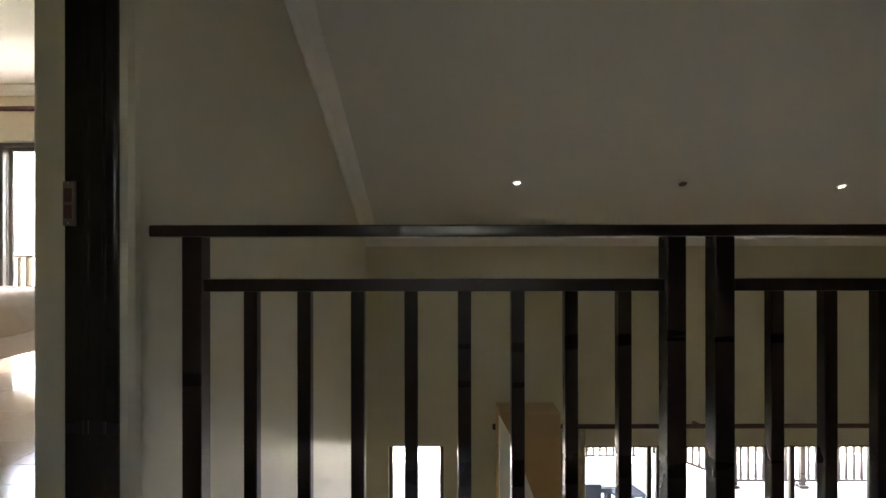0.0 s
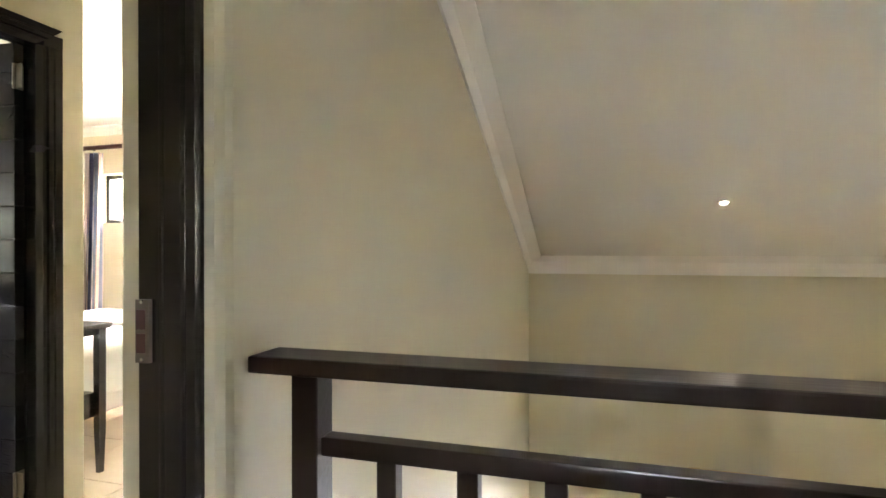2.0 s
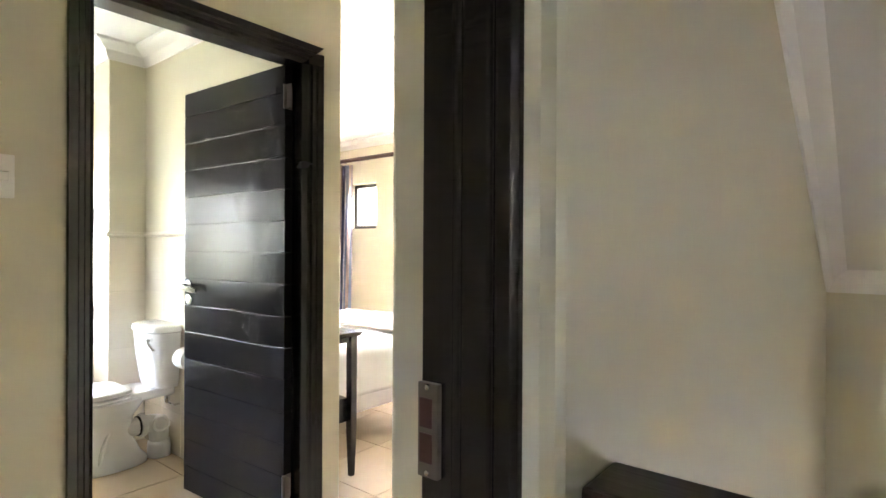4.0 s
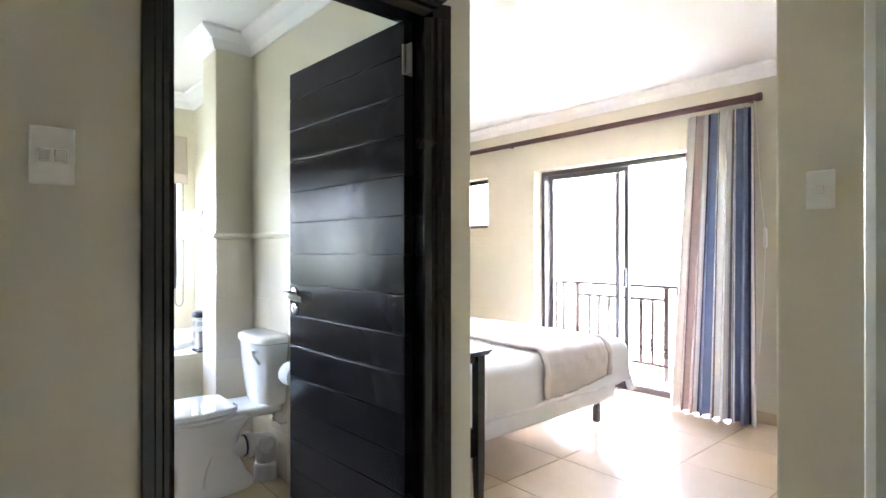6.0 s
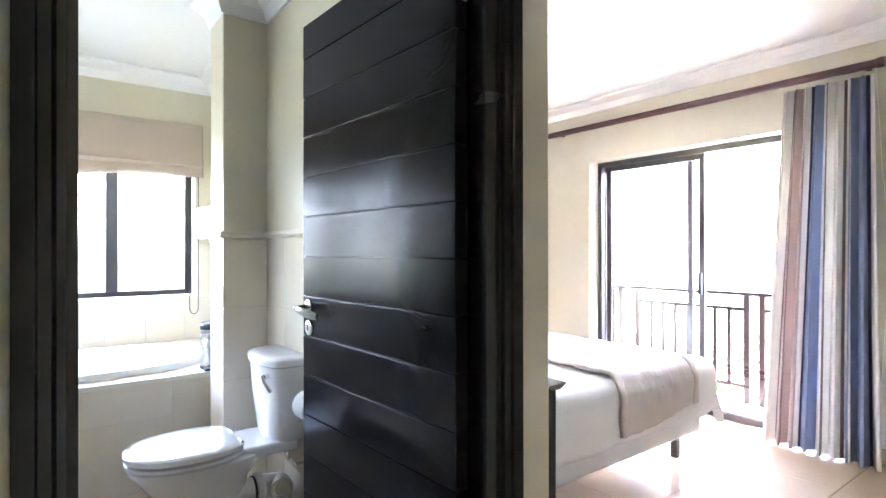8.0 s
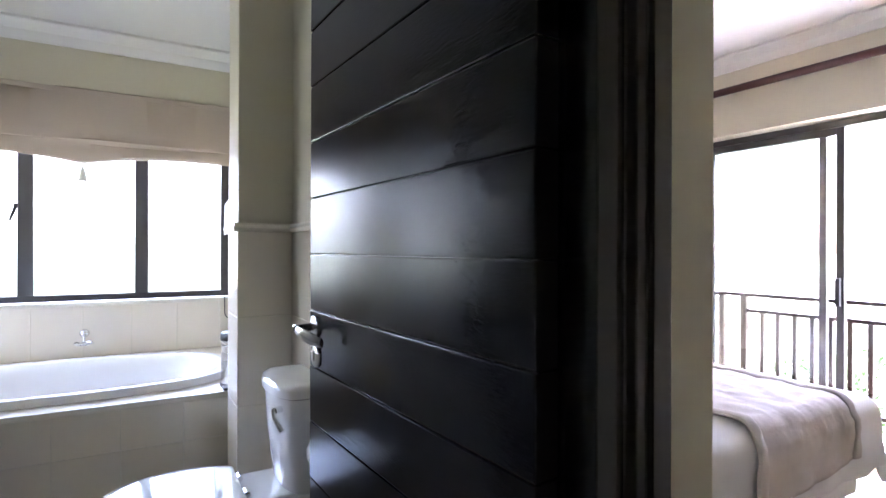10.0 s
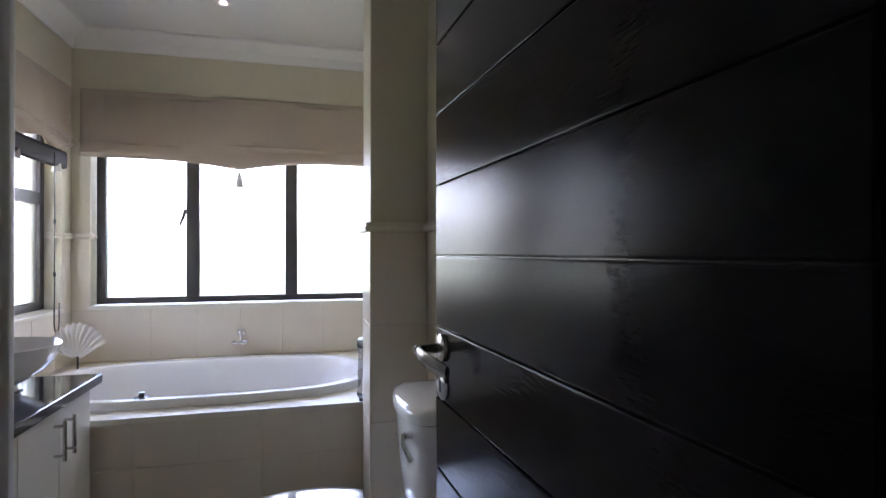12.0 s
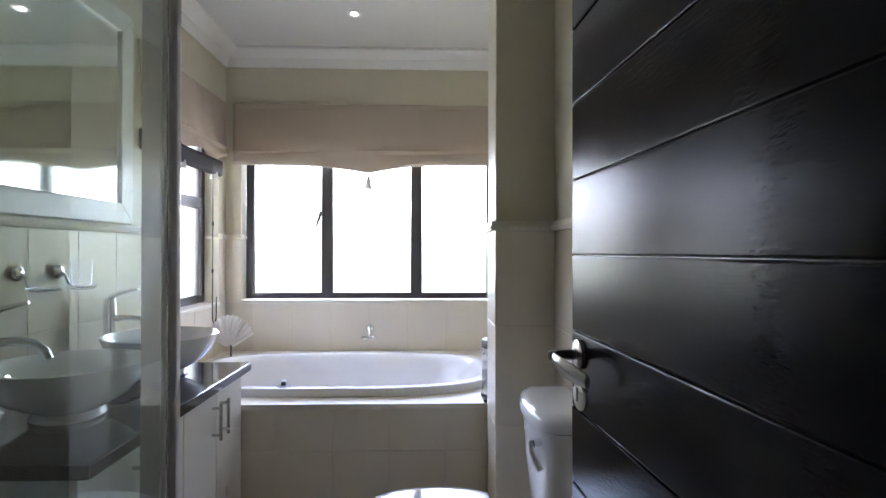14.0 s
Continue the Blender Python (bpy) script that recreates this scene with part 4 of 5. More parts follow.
# deck round the bath, cut by the oval
def deck():
    n = 72
    b = bmesh.new()
    hole = [b.verts.new((x, y, DECK)) for x, y in oval(-4.90, 1.545, 0.41, 0.752, n, 3.2)]
    x0, x1, y0, y1 = XW + 0.001, -4.350, YS + 0.001, 2.556
    outer = []
    for v in hole:
        d = Vector((v.co.x + 4.90, v.co.y - 1.545))
        s = 1e9
        if d.x > 1e-6: s = min(s, (x1 + 4.90) / d.x)
        if d.x < -1e-6: s = min(s, (x0 + 4.90) / d.x)
        if d.y > 1e-6: s = min(s, (y1 - 1.545) / d.y)
        if d.y < -1e-6: s = min(s, (y0 - 1.545) / d.y)
        outer.append(b.verts.new((-4.90 + d.x * s, 1.545 + d.y * s, DECK)))
    for i in range(n):
        b.faces.new((hole[i], hole[(i + 1) % n], outer[(i + 1) % n], outer[i]))
    for cx, cy in ((x0, y0), (x1, y0), (x1, y1), (x0, y1)):
        c = b.verts.new((cx, cy, DECK))
        near = sorted(range(n), key=lambda k: (outer[k].co.x - cx) ** 2 + (outer[k].co.y - cy) ** 2)[:2]
        try:
            b.faces.new((outer[near[0]], outer[near[1]], c))
        except ValueError:
            pass
    bmesh.ops.recalc_face_normals(b, faces=b.faces[:])
    g = bmesh.ops.extrude_face_region(b, geom=b.faces[:])
    bmesh.ops.translate(b, verts=[v for v in g["geom"] if isinstance(v, bmesh.types.BMVert)], vec=(0, 0, -0.022))
    bmesh.ops.recalc_face_normals(b, faces=b.faces[:])
    return tagged(obj("bath_deck", b, DADO), "cream tiled ledge round the bath", "ledge", kind="structure")


deck()
b = box(-4.372, -4.356, 0.705, 2.555, 0.0, 0.578)
bath_front = tagged(obj("bath_front", b, WGROUT), "grouted panel behind the tiles of the bath front", "panel", kind="structure")


# ---- bathroom: small things round the bath ----
def pedal_bin():
    e = thing("pedal_bin", "small steel pedal bin with black lid on the bath ledge", "bin", at=pose(-4.46, 2.320, DECK))
    part("body", lathe([(0.0, 0.012), (0.080, 0.012), (0.082, 0.02), (0.080, 0.215), (0.076, 0.218)], 36), STEEL, e, "", True)
    part("base_ring", lathe([(0.0, 0.0), (0.084, 0.0), (0.086, 0.008), (0.084, 0.016), (0.0, 0.016)], 36), BLACKP, e, "", True)
    part("lid", lathe([(0.083, 0.217), (0.085, 0.222), (0.084, 0.246), (0.079, 0.253), (0.03, 0.256), (0.0, 0.256)], 36), BLACKP, e, "domed black lid", True)
    part("pedal", box(0.055, 0.115, -0.085, -0.035, 0.004, 0.016, 0.004), BLACKP, e, "black foot pedal")
    return e


pedal_bin()


def soap_dish(x, y, z, turn, label):
    """A glass dish in a chrome ring on a round wall rose; local -y is out from the wall."""
    e = thing("soap_dish", label, "soap dish", "chrome and glass wall dishes", at=pose(x, y, z, 0, 0, turn))
    part("rose", lathe([(0.0, 0.020), (0.012, 0.019), (0.022, 0.012), (0.026, 0.003), (0.026, 0.0)], 24, pose(0, 0, 0, 90, 0, 0)), CHROME, e, "", True)
    part("arm", tube([(0, -0.015, 0), (0, -0.030, -0.012), (0, -0.036, -0.035), (0.0, -0.045, -0.048)], 0.006, 10), CHROME, e, "", True)
    ring = [(0.048 * math.cos(2 * math.pi * k / 28), -0.085 + 0.042 * math.sin(2 * math.pi * k / 28), -0.048) for k in range(29)]
    part("ring", tube(ring, 0.0045, 8), CHROME, e, "", True)
    part("dish", lathe([(0.046, 0.004), (0.043, -0.010), (0.030, -0.016), (0.0, -0.017), (0.0, -0.013), (0.029, -0.012), (0.040, -0.007), (0.043, 0.004)], 28, pose(0, -0.085, -0.046)), GLASS, e, "clear glass dish", True)
    return e


soap_dish(XW + 0.008, 1.63, 0.745, 90, "chrome soap dish on the tiles above the bath")
soap_dish(-3.80, YS + 0.008, 1.17, 180, "chrome soap dish on the tiles beneath the mirror")
holder = soap_dish(-3.985, YS + 0.008, 1.17, 180, "chrome wall holder with a glass tumbler beneath the mirror")
part("tumbler", lathe([(0.0, -0.060), (0.029, -0.060), (0.031, -0.056), (0.036, 0.040), (0.034, 0.040), (0.029, -0.052), (0.0, -0.053)], 28, pose(0, -0.085, 0)), GLASS, holder, "clear glass tumbler", True)


def shell_ornament():
    e = thing("shell_ornament", "pale carved scallop shell on a wooden stand on the bath ledge", "ornament", at=pose(-5.20, 0.87, DECK, 0, 0, 86))
    n, rays = 60, 11
    b = bmesh.new()
    rings = []
    for r in (0.022, 0.078, 0.134, 0.19):
        row = []
        for i in range(n + 1):
            a = math.radians(-62 + 124 * i / n)
            rib = math.cos(rays * 2 * math.pi * i / n)
            rr = r * (1 + 0.03 * rib)
            row.append(b.verts.new((rr * math.sin(a) * 0.8, -0.004 - 0.007 * rib * r / 0.19 - 0.03 * math.sin(math.pi * r / 0.2), 0.085 + rr * math.cos(a))))
        rings.append(row)
    for a, c in zip(rings, rings[1:]):
        for i in range(n):
            b.faces.new((a[i], a[i + 1], c[i + 1], c[i]))
    ob = part("shell", b, SHELLM, e, "ribbed scallop shell", True)
    ob.modifiers.new("body", "SOLIDIFY").thickness = 0.010
    part("stem", tube([(0, 0, 0.018), (0, 0, 0.105)], 0.005, 8), BLACKP, e)
    part("stand", box(-0.060, 0.060, -0.04, 0.04, 0.0, 0.024, 0.006), SHELLM, e)
    return e


shell_ornament()


def hand_towel():
    """Folded towel over a chrome rail that stands out from the alcove wall."""
    rail = thing("towel_rail", "chrome towel rail on the wall beside the bath", "towel rail")
    y, z = 2.375, 1.515
    part("bar", tube([(-5.24, y, z), (-4.62, y, z)], 0.008, 12), CHROME, rail, "", True)
    for x in (-5.23, -4.63):
        a = part("arm", tube([(x, y, z), (x, 2.552, z)], 0.007, 10), CHROME, rail, "", True)
        part("rose", lathe([(0.0, 0.012), (0.018, 0.011), (0.024, 0.003), (0.024, 0.0)], 20, pose(x, 2.554, z, 90, 0, 0)), CHROME, a, "", True)
    def fn(u, v):
        x = -5.20 + 0.54 * u
        sgn = (v - 0.5) * 2
        return (x + 0.005 * math.sin(9 * v), y - 0.016 * math.copysign(1, sgn) * min(1, abs(sgn) * 7) + 0.004 * math.sin(21 * u + 3 * v), z + 0.016 - abs(sgn) * (0.20 if sgn > 0 else 0.17) + 0.004 * math.sin(8 * u))
    ob = obj("hand_towel", cloth_sheet(40, 40, fn), TERRY, smooth=True)
    ob.modifiers.new("cloth", "SOLIDIFY").thickness = 0.010
    return tagged(ob, "white hand towel folded over the chrome rail", "towel")


hand_towel()


# ---- bathroom: toilet ----
def toilet():
    e = thing("toilet", "white close-coupled toilet with the lid closed", "toilet")
    cx = -3.685
    # cistern with a bowed front
    def bowed(w, front, back, n=14):
        pts = [(cx - w, back), (cx - w, front + 0.075)]
        for k in range(n + 1):
            a = math.pi * (1 - k / n)
            pts.append((cx + (w - 0.0) * math.cos(a), front + 0.075 - 0.075 * math.sin(a) ** 0.8))
        pts += [(cx + w, front + 0.075), (cx + w, back)]
        out = []
        for p in pts:
            if not out or (Vector(p) - Vector(out[-1])).length > 1e-4:
                out.append(p)
        return out
    b = bmesh.new()
    rings = []
    for z, w, f in ((0.425, 0.150, 2.325), (0.45, 0.160, 2.315), (0.62, 0.178, 2.296), (0.752, 0.186, 2.288)):
        rings.append([b.verts.new((x, y, z)) for x, y in bowed(w, f, 2.445)])
    for a, c in zip(rings, rings[1:]):
        for i in range(len(a)):
            b.faces.new((a[i], a[(i + 1) % len(a)], c[(i + 1) % len(a)], c[i]))
    b.faces.new(rings[0][::-1])
    b.faces.new(rings[-1])
    bmesh.ops.recalc_face_normals(b, faces=b.faces[:])
    part("cistern", b, CHINA, e, "", True)
    b = bmesh.new()
    rings = []
    for z, w, f in ((0.754, 0.188, 2.284), (0.758, 0.194, 2.279), (0.780, 0.194, 2.279), (0.791, 0.188, 2.285), (0.798, 0.172, 2.302), (0.801, 0.140, 2.335)):
        rings.append([b.verts.new((x, y, z)) for x, y in bowed(w, f, 2.447)])
    for a, c in zip(rings, rings[1:]):
        for i in range(len(a)):
            b.faces.new((a[i], a[(i + 1) % len(a)], c[(i + 1) % len(a)], c[i]))
    b.faces.new(rings[0][::-1])
    b.faces.new(rings[-1])
    bmesh.ops.recalc_face_normals(b, faces=b.faces[:])
    part("cistern_lid", b, CHINA, e, "", True)
    fl = part("flush_lever", tube([(cx + 0.116, 2.318, 0.716), (cx + 0.136, 2.282, 0.716)], 0.011, 14), CHROME, e, "chrome flush lever", True)
    part("arm", tube([(cx + 0.134, 2.280, 0.720), (cx + 0.150, 2.278, 0.700), (cx + 0.184, 2.296, 0.660)], [0.008, 0.007, 0.009], 10), CHROME, fl, "", True)
    # bowl and foot
    n = 48
    def egg(ax, y0, y1, z, k=2.3):
        cy, ay = (y0 + y1) / 2, (y1 - y0) / 2
        return [(x, y, z) for x, y in oval(cx, cy, ax, ay, n, k)]
    levels = [(0.108, 1.935, 2.33, 0.0), (0.110, 1.932, 2.33, 0.025), (0.094, 1.945, 2.29, 0.07), (0.092, 1.935, 2.255, 0.15), (0.102, 1.905, 2.24, 0.22), (0.132, 1.862, 2.25, 0.29), (0.164, 1.822, 2.29, 0.345), (0.180, 1.790, 2.32, 0.385), (0.182, 1.788, 2.32, 0.398), (0.176, 1.793, 2.30, 0.405)]
    b = bmesh.new()
    rings = [[b.verts.new(p) for p in egg(*l)] for l in levels]
    for a, c in zip(rings, rings[1:]):
        for i in range(n):
            b.faces.new((a[i], a[(i + 1) % n], c[(i + 1) % n], c[i]))
    b.faces.new(rings[0][::-1])
    b.faces.new(rings[-1])
    bmesh.ops.recalc_face_normals(b, faces=b.faces[:])
    part("bowl", b, CHINA, e, "", True)
    part("shelf", box(cx - 0.135, cx + 0.135, 2.19, 2.44, 0.375, 0.428, 0.018, 3), CHINA, e, "", True)
    for name, z0, z1, g in (("seat", 0.407, 0.430, 0.0), ("seat_lid", 0.4325, 0.462, -0.004)):
        b = bmesh.new()
        rings = []
        for z, s in ((z0, 0.008), (z0 + 0.004, 0.0), (z1 - 0.007, 0.0), (z1 - 0.002, 0.008), (z1, 0.03)):
            rings.append([b.verts.new((px, min(py, 2.196 - s * 0.5), pz)) for px, py, pz in egg(0.190 - s - g, 1.782 + s + g, 2.262 - s, z, 2.2)])
        for a, c in zip(rings, rings[1:]):
            for i in range(n):
                b.faces.new((a[i], a[(i + 1) % n], c[(i + 1) % n], c[i]))
        b.faces.new(rings[0][::-1])
        b.faces.new(rings[-1])
        bmesh.ops.recalc_face_normals(b, faces=b.faces[:])
        part(name, b, CHINA, e, "", True)
    for sx in (-0.07, 0.07):
        part("seat_hinge", tube([(cx + sx - 0.018, 2.206, 0.440), (cx + sx + 0.018, 2.206, 0.440)], 0.011, 12), CHROME, e, "chrome seat hinge", True)
    # trap outlet and the water pipe to the wall
    bx, oz = cx + 0.025, 0.205
    o = part("outlet_bend", tube([(bx, 2.18, oz), (bx, 2.335, oz), (bx, 2.372, oz - 0.008), (bx, 2.390, oz - 0.035), (bx, 2.393, 0.05)], [0.050, 0.052, 0.058, 0.056, 0.050], 22), PLASTIC, e, "white plastic waste bend", True)
    part("seal_ring", tube([(bx, 2.268, oz), (bx, 2.278, oz)], 0.057, 24), BLACKP, o, "black rubber seal", True)
    part("collar", tube([(bx, 2.277, oz), (bx, 2.281, oz), (bx, 2.305, oz), (bx, 2.310, oz)], [0.062, 0.068, 0.068, 0.060], 24), PLASTIC, o, "", True)
    part("inspection_cap", lathe([(0.0, 0.016), (0.032, 0.016), (0.036, 0.020), (0.046, 0.020), (0.050, 0.014), (0.050, -0.03)], 26, pose(bx + 0.045, 2.382, oz - 0.004, 0, 90, -12)), PLASTIC, o, "round screw cap", True)
    part("floor_collar", lathe([(0.062, 0.0), (0.063, 0.02), (0.063, 0.075), (0.060, 0.090), (0.050, 0.098)], 26, pose(bx, 2.393, 0)), PLASTIC, o, "", True)
    part("foot_cover", tube([(cx + 0.094, 2.105, 0.245), (cx + 0.093, 2.085, 0.20), (cx + 0.090, 2.062, 0.12), (cx + 0.098, 2.050, 0.06)], [0.010, 0.013, 0.012, 0.009], 10), CHINA, e, "raised moulding on the foot", True)
    part("supply_pipe", tube([(cx + 0.11, 2.40, 0.43), (cx + 0.11, 2.40, 0.34), (cx + 0.15, 2.42, 0.32), (cx + 0.15, 2.458, 0.32)], 0.007, 10), CHROME, e, "chrome supply pipe", True)
    part("angle_valve", lathe([(0.0, 0.02), (0.014, 0.02), (0.016, 0.0), (0.011, -0.02), (0.0, -0.02)], 14, pose(cx + 0.11, 2.40, 0.35)), CHROME, e, "", True)
    return e


toilet()


def toilet_roll():
    e = thing("toilet_roll", "white toilet roll on a wall holder", "toilet roll")
    c = (-3.325, 2.396, 0.625)
    part("roll", lathe([(0.022, -0.05), (0.056, -0.05), (0.058, -0.047), (0.058, 0.047), (0.056, 0.05), (0.022, 0.05), (0.022, -0.05)], 30, pose(*c, 0, 90, 0)), PAPER, e, "", True)
    part("holder", tube([(c[0] - 0.062, YR - 0.012, c[2] + 0.02), (c[0] - 0.062, c[1], c[2] + 0.02), (c[0] - 0.062, c[1], c[2]), (c[0] + 0.062, c[1], c[2])], 0.006, 10), CHROME, e, "", True)
    return e


toilet_roll()


# ---- bathroom: vanity, basins, taps, mirror ----
VZ = 0.78


def vanity_unit():
    e = thing("vanity_cabinet", "white bathroom vanity cabinet with bar handles", "cabinet")
    part("carcass", box(-4.335, -3.285, 0.712, 1.205, 0.09, VZ - 0.036), CABW, e)
    part("plinth", box(-4.33, -3.30, 0.74, 1.16, 0.0, 0.09), CABW, e)
    doors = [(-4.332, -4.072), (-4.068, -3.808), (-3.804, -3.548), (-3.544, -3.290)]
    for k, (x0, x1) in enumerate(doors):
        d = part("door", box(x0, x1, 1.206, 1.226, 0.10, VZ - 0.042, 0.004), CABW, e)
        hx = x1 - 0.035 if k % 2 == 0 else x0 + 0.035
        h = part("handle", tube([(hx, 1.256, 0.565), (hx, 1.256, 0.695)], 0.006, 12), STEEL, d, "brushed steel bar handle", True)
        for z in (0.582, 0.678):
            part("standoff", tube([(hx, 1.225, z), (hx, 1.256, z)], 0.005, 10), STEEL, h, "", True)
    return e


vanity_unit()
b = box(-4.349, -3.27, 0.71, 1.262, VZ - 0.034, VZ, 0.004)
tagged(obj("countertop", b, GRANITE), "polished black granite counter on the vanity", "countertop")


def basin(x, y):
    e = thing("vessel_basin", "white round vessel basin on the black counter", "basin", "vessel basins", at=pose(x, y, VZ))
    prof = [(0.0, 0.002), (0.085, 0.0), (0.092, 0.006), (0.088, 0.016), (0.080, 0.022), (0.105, 0.034), (0.150, 0.062), (0.182, 0.100), (0.198, 0.142), (0.201, 0.150), (0.197, 0.153), (0.191, 0.148), (0.172, 0.102), (0.138, 0.066), (0.09, 0.046), (0.0, 0.040)]
    part("bowl", lathe(prof, 48), CHINA, e, "", True)
    part("waste", lathe([(0.0, 0.046), (0.018, 0.045), (0.024, 0.0415)], 20), CHROME, e, "chrome waste", True)
    part("overflow", lathe([(0.006, 0.003), (0.011, 0.003), (0.013, 0.0)], 18, pose(0, -0.168, 0.105, -68, 0, 0)), CHROME, e, "chrome overflow ring", True)
    return e


def tap(x, y):
    e = thing("basin_mixer", "tall chrome basin mixer tap", "tap", "basin taps", at=pose(x, y, VZ))
    part("column", lathe([(0.0, 0.0), (0.030, 0.0), (0.030, 0.006), (0.023, 0.010), (0.022, 0.270), (0.019, 0.280), (0.0, 0.283)], 24), CHROME, e, "", True)
    part("spout", tube([(0, 0.015, 0.205), (0, 0.07, 0.212), (0, 0.12, 0.205), (0, 0.150, 0.182), (0, 0.160, 0.160)], [0.013, 0.0125, 0.012, 0.012, 0.012], 14), CHROME, e, "", True)
    part("lever", tube([(0, 0.0, 0.284), (0, 0.03, 0.300), (0, 0.105, 0.318)], [0.012, 0.009, 0.005], 12), CHROME, e, "", True)
    return e


basin(-3.62, 0.99)
basin(-4.125, 1.00)
tap(-3.62, 0.775)
tap(-4.165, 0.785)


def mirror():
    e = thing("wall_mirror", "large wall mirror in a broad white frame above the vanity", "mirror")
    x0, x1, z0, z1, w = -4.425, -3.24, 1.355, 2.235, 0.085
    def bar(pts):
        b = bmesh.new()
        lo = [b.verts.new((x, YS + 0.003, z)) for x, z in pts]
        hi = [b.verts.new((x, YS + 0.030, z)) for x, z in pts]
        b.faces.new(lo)
        b.faces.new(hi)
        for i in range(4):
            b.faces.new((lo[i], lo[(i + 1) % 4], hi[(i + 1) % 4], hi[i]))
        bmesh.ops.recalc_face_normals(b, faces=b.faces[:])
        bmesh.ops.bevel(b, geom=b.edges[:], offset=0.006, segments=2, profile=0.6, affect="EDGES")
        return b
    c = [(x0, z0), (x1, z0), (x1, z1), (x0, z1)]
    d = [(x0 + w, z0 + w), (x1 - w, z0 + w), (x1 - w, z1 - w), (x0 + w, z1 - w)]
    for i in range(4):
        j = (i + 1) % 4
        part("frame_bar", bar([c[i], c[j], d[j], d[i]]), CABW, e)
    part("mirror_glass", box(x0 + w - 0.004, x1 - w + 0.004, YS + 0.004, YS + 0.018, z0 + w - 0.004, z1 - w + 0.004), MIRROR, e, "silvered glass")
    return e


mirror()


def bottle(x, y, z, h, r, mat, label):
    e = thing("soap_bottle", label, "bottle", at=pose(x, y, z))
    part("body", lathe([(0, 0), (r, 0), (r, h * 0.7), (r * 0.4, h * 0.82), (r * 0.4, h * 0.88)], 20), mat, e, "", True)
    part("cap", lathe([(r * 0.45, h * 0.86), (r * 0.45, h), (0, h)], 16), BLACKP, e, "", True)
    return e


bottle(-3.315, 1.00, VZ, 0.13, 0.022, PLASTIC, "small white soap bottle on the counter")


# ---- bathroom: shower enclosure ----
def shower():
    e = thing("shower_enclosure", "glass shower enclosure with polished aluminium profiles", "shower", kind="structure")
    px, py = -3.165, 1.485
    part("corner_post", prism([(px - 0.016, py - 0.017), (px + 0.008, py - 0.018), (px + 0.016, py - 0.010), (px + 0.016, py + 0.008), (px + 0.008, py + 0.016), (px - 0.008, py + 0.017), (px - 0.016, py + 0.008)], "z", 0.04, 2.36, 0.003), ALU2, e, "satin corner post", True)
    part("seal_profile", box(px - 0.014, px + 0.006, py - 0.058, py - 0.019, 0.04, 2.36, 0.003), ALU2, e, "grey aluminium profile")
    part("wall_profile", box(px - 0.014, px + 0.012, YS + 0.014, YS + 0.04, 0.04, 2.36, 0.002), ALU2, e)
    part("wall_profile", box(XPB - 0.04, XPB - 0.006, py - 0.012, py + 0.012, 0.04, 2.36, 0.002), ALU2, e)
    pane("glass_panel", px - 0.007, px - 0.001, YS + 0.03, py - 0.06, 0.05, 2.35, e, GREENG)
    pane("glass_panel", px + 0.017, XPB - 0.03, py - 0.003, py + 0.003, 0.05, 2.35, e, GREENG)
    part("tray", box(px - 0.03, XPB - 0.006, YS + 0.013, py + 0.03, 0.0, 0.05, 0.010), ACRYL, e, "white shower tray")
    return e


ALU2 = material("satin aluminium", (0.78, 0.78, 0.82), 0.32, 0.12, grain=0.15, scale=60, stain=0.1)
shower()

# ---- living room below: glazed doors, drape, hood, seat, deck ----
def living_doors():
    e = thing("patio_doors", "dark framed glazed patio doors of the living room", "sliding door", kind="structure")
    b = bmesh.new()
    frame_rect(b, 1.47, 4.35, ZL + 0.01, -0.90, YB + 0.09, YB + 0.15, 0.05, False)
    part("outer_frame", b, ALU, e)
    for x in (2.17, 2.26, 3.55):
        part("stile", box(x - 0.022, x + 0.022, YB + 0.10, YB + 0.14, ZL + 0.01, -0.95, 0.002, 1), ALU, e)
    e2 = thing("window_tall", "tall narrow dark framed living room window", "window", kind="structure")
    b = bmesh.new()
    frame_rect(b, -0.33, 0.19, ZL + 0.01, -0.90, YB + 0.09, YB + 0.15, 0.035)
    part("window_frame", b, ALU, e2)
    pane("pane", -0.295, 0.155, YB + 0.115, YB + 0.121, ZL + 0.045, -0.935, e2)
    return e


living_doors()


def low_rod():
    e = thing("curtain_rod", "dark wooden curtain rod above the patio doors", "curtain rod")
    part("pole", tube([(0.66, YB - 0.09, -0.685), (4.6, YB - 0.09, -0.685)], 0.022, 14), RODW, e, "", True)
    part("end_cap", lathe([(0, 0.02), (0.026, 0.016), (0.03, 0.0), (0.022, -0.02)], 18, pose(0.66, YB - 0.09, -0.685, 0, -90, 0)), RODW, e, "", True)
    for x in (0.85, 2.55, 4.4):
        part("bracket", box(x - 0.015, x + 0.015, YB - 0.11, YB - 0.001, -0.70, -0.66, 0.003), RODW, e)
    return e


low_rod()


def drape(x0, x1, xb0, xb1, folds):
    e = thing("drape", "patterned beige drape gathered beside the patio doors", "curtain", "patterned drapes")
    def fn(u, v):
        x = (x0 + (x1 - x0) * u) * (1 - v) + (xb0 + (xb1 - xb0) * u) * v
        return (x, YB - 0.09 + 0.035 * math.sin(2 * math.pi * folds * u) * (0.6 + 0.4 * v), -0.71 + (ZL + 0.02 + 0.71) * v)
    ob = part("cloth", cloth_sheet(60, 16, fn), PATTERN, e, "", True)
    ob.modifiers.new("cloth", "SOLIDIFY").thickness = 0.004
    return e


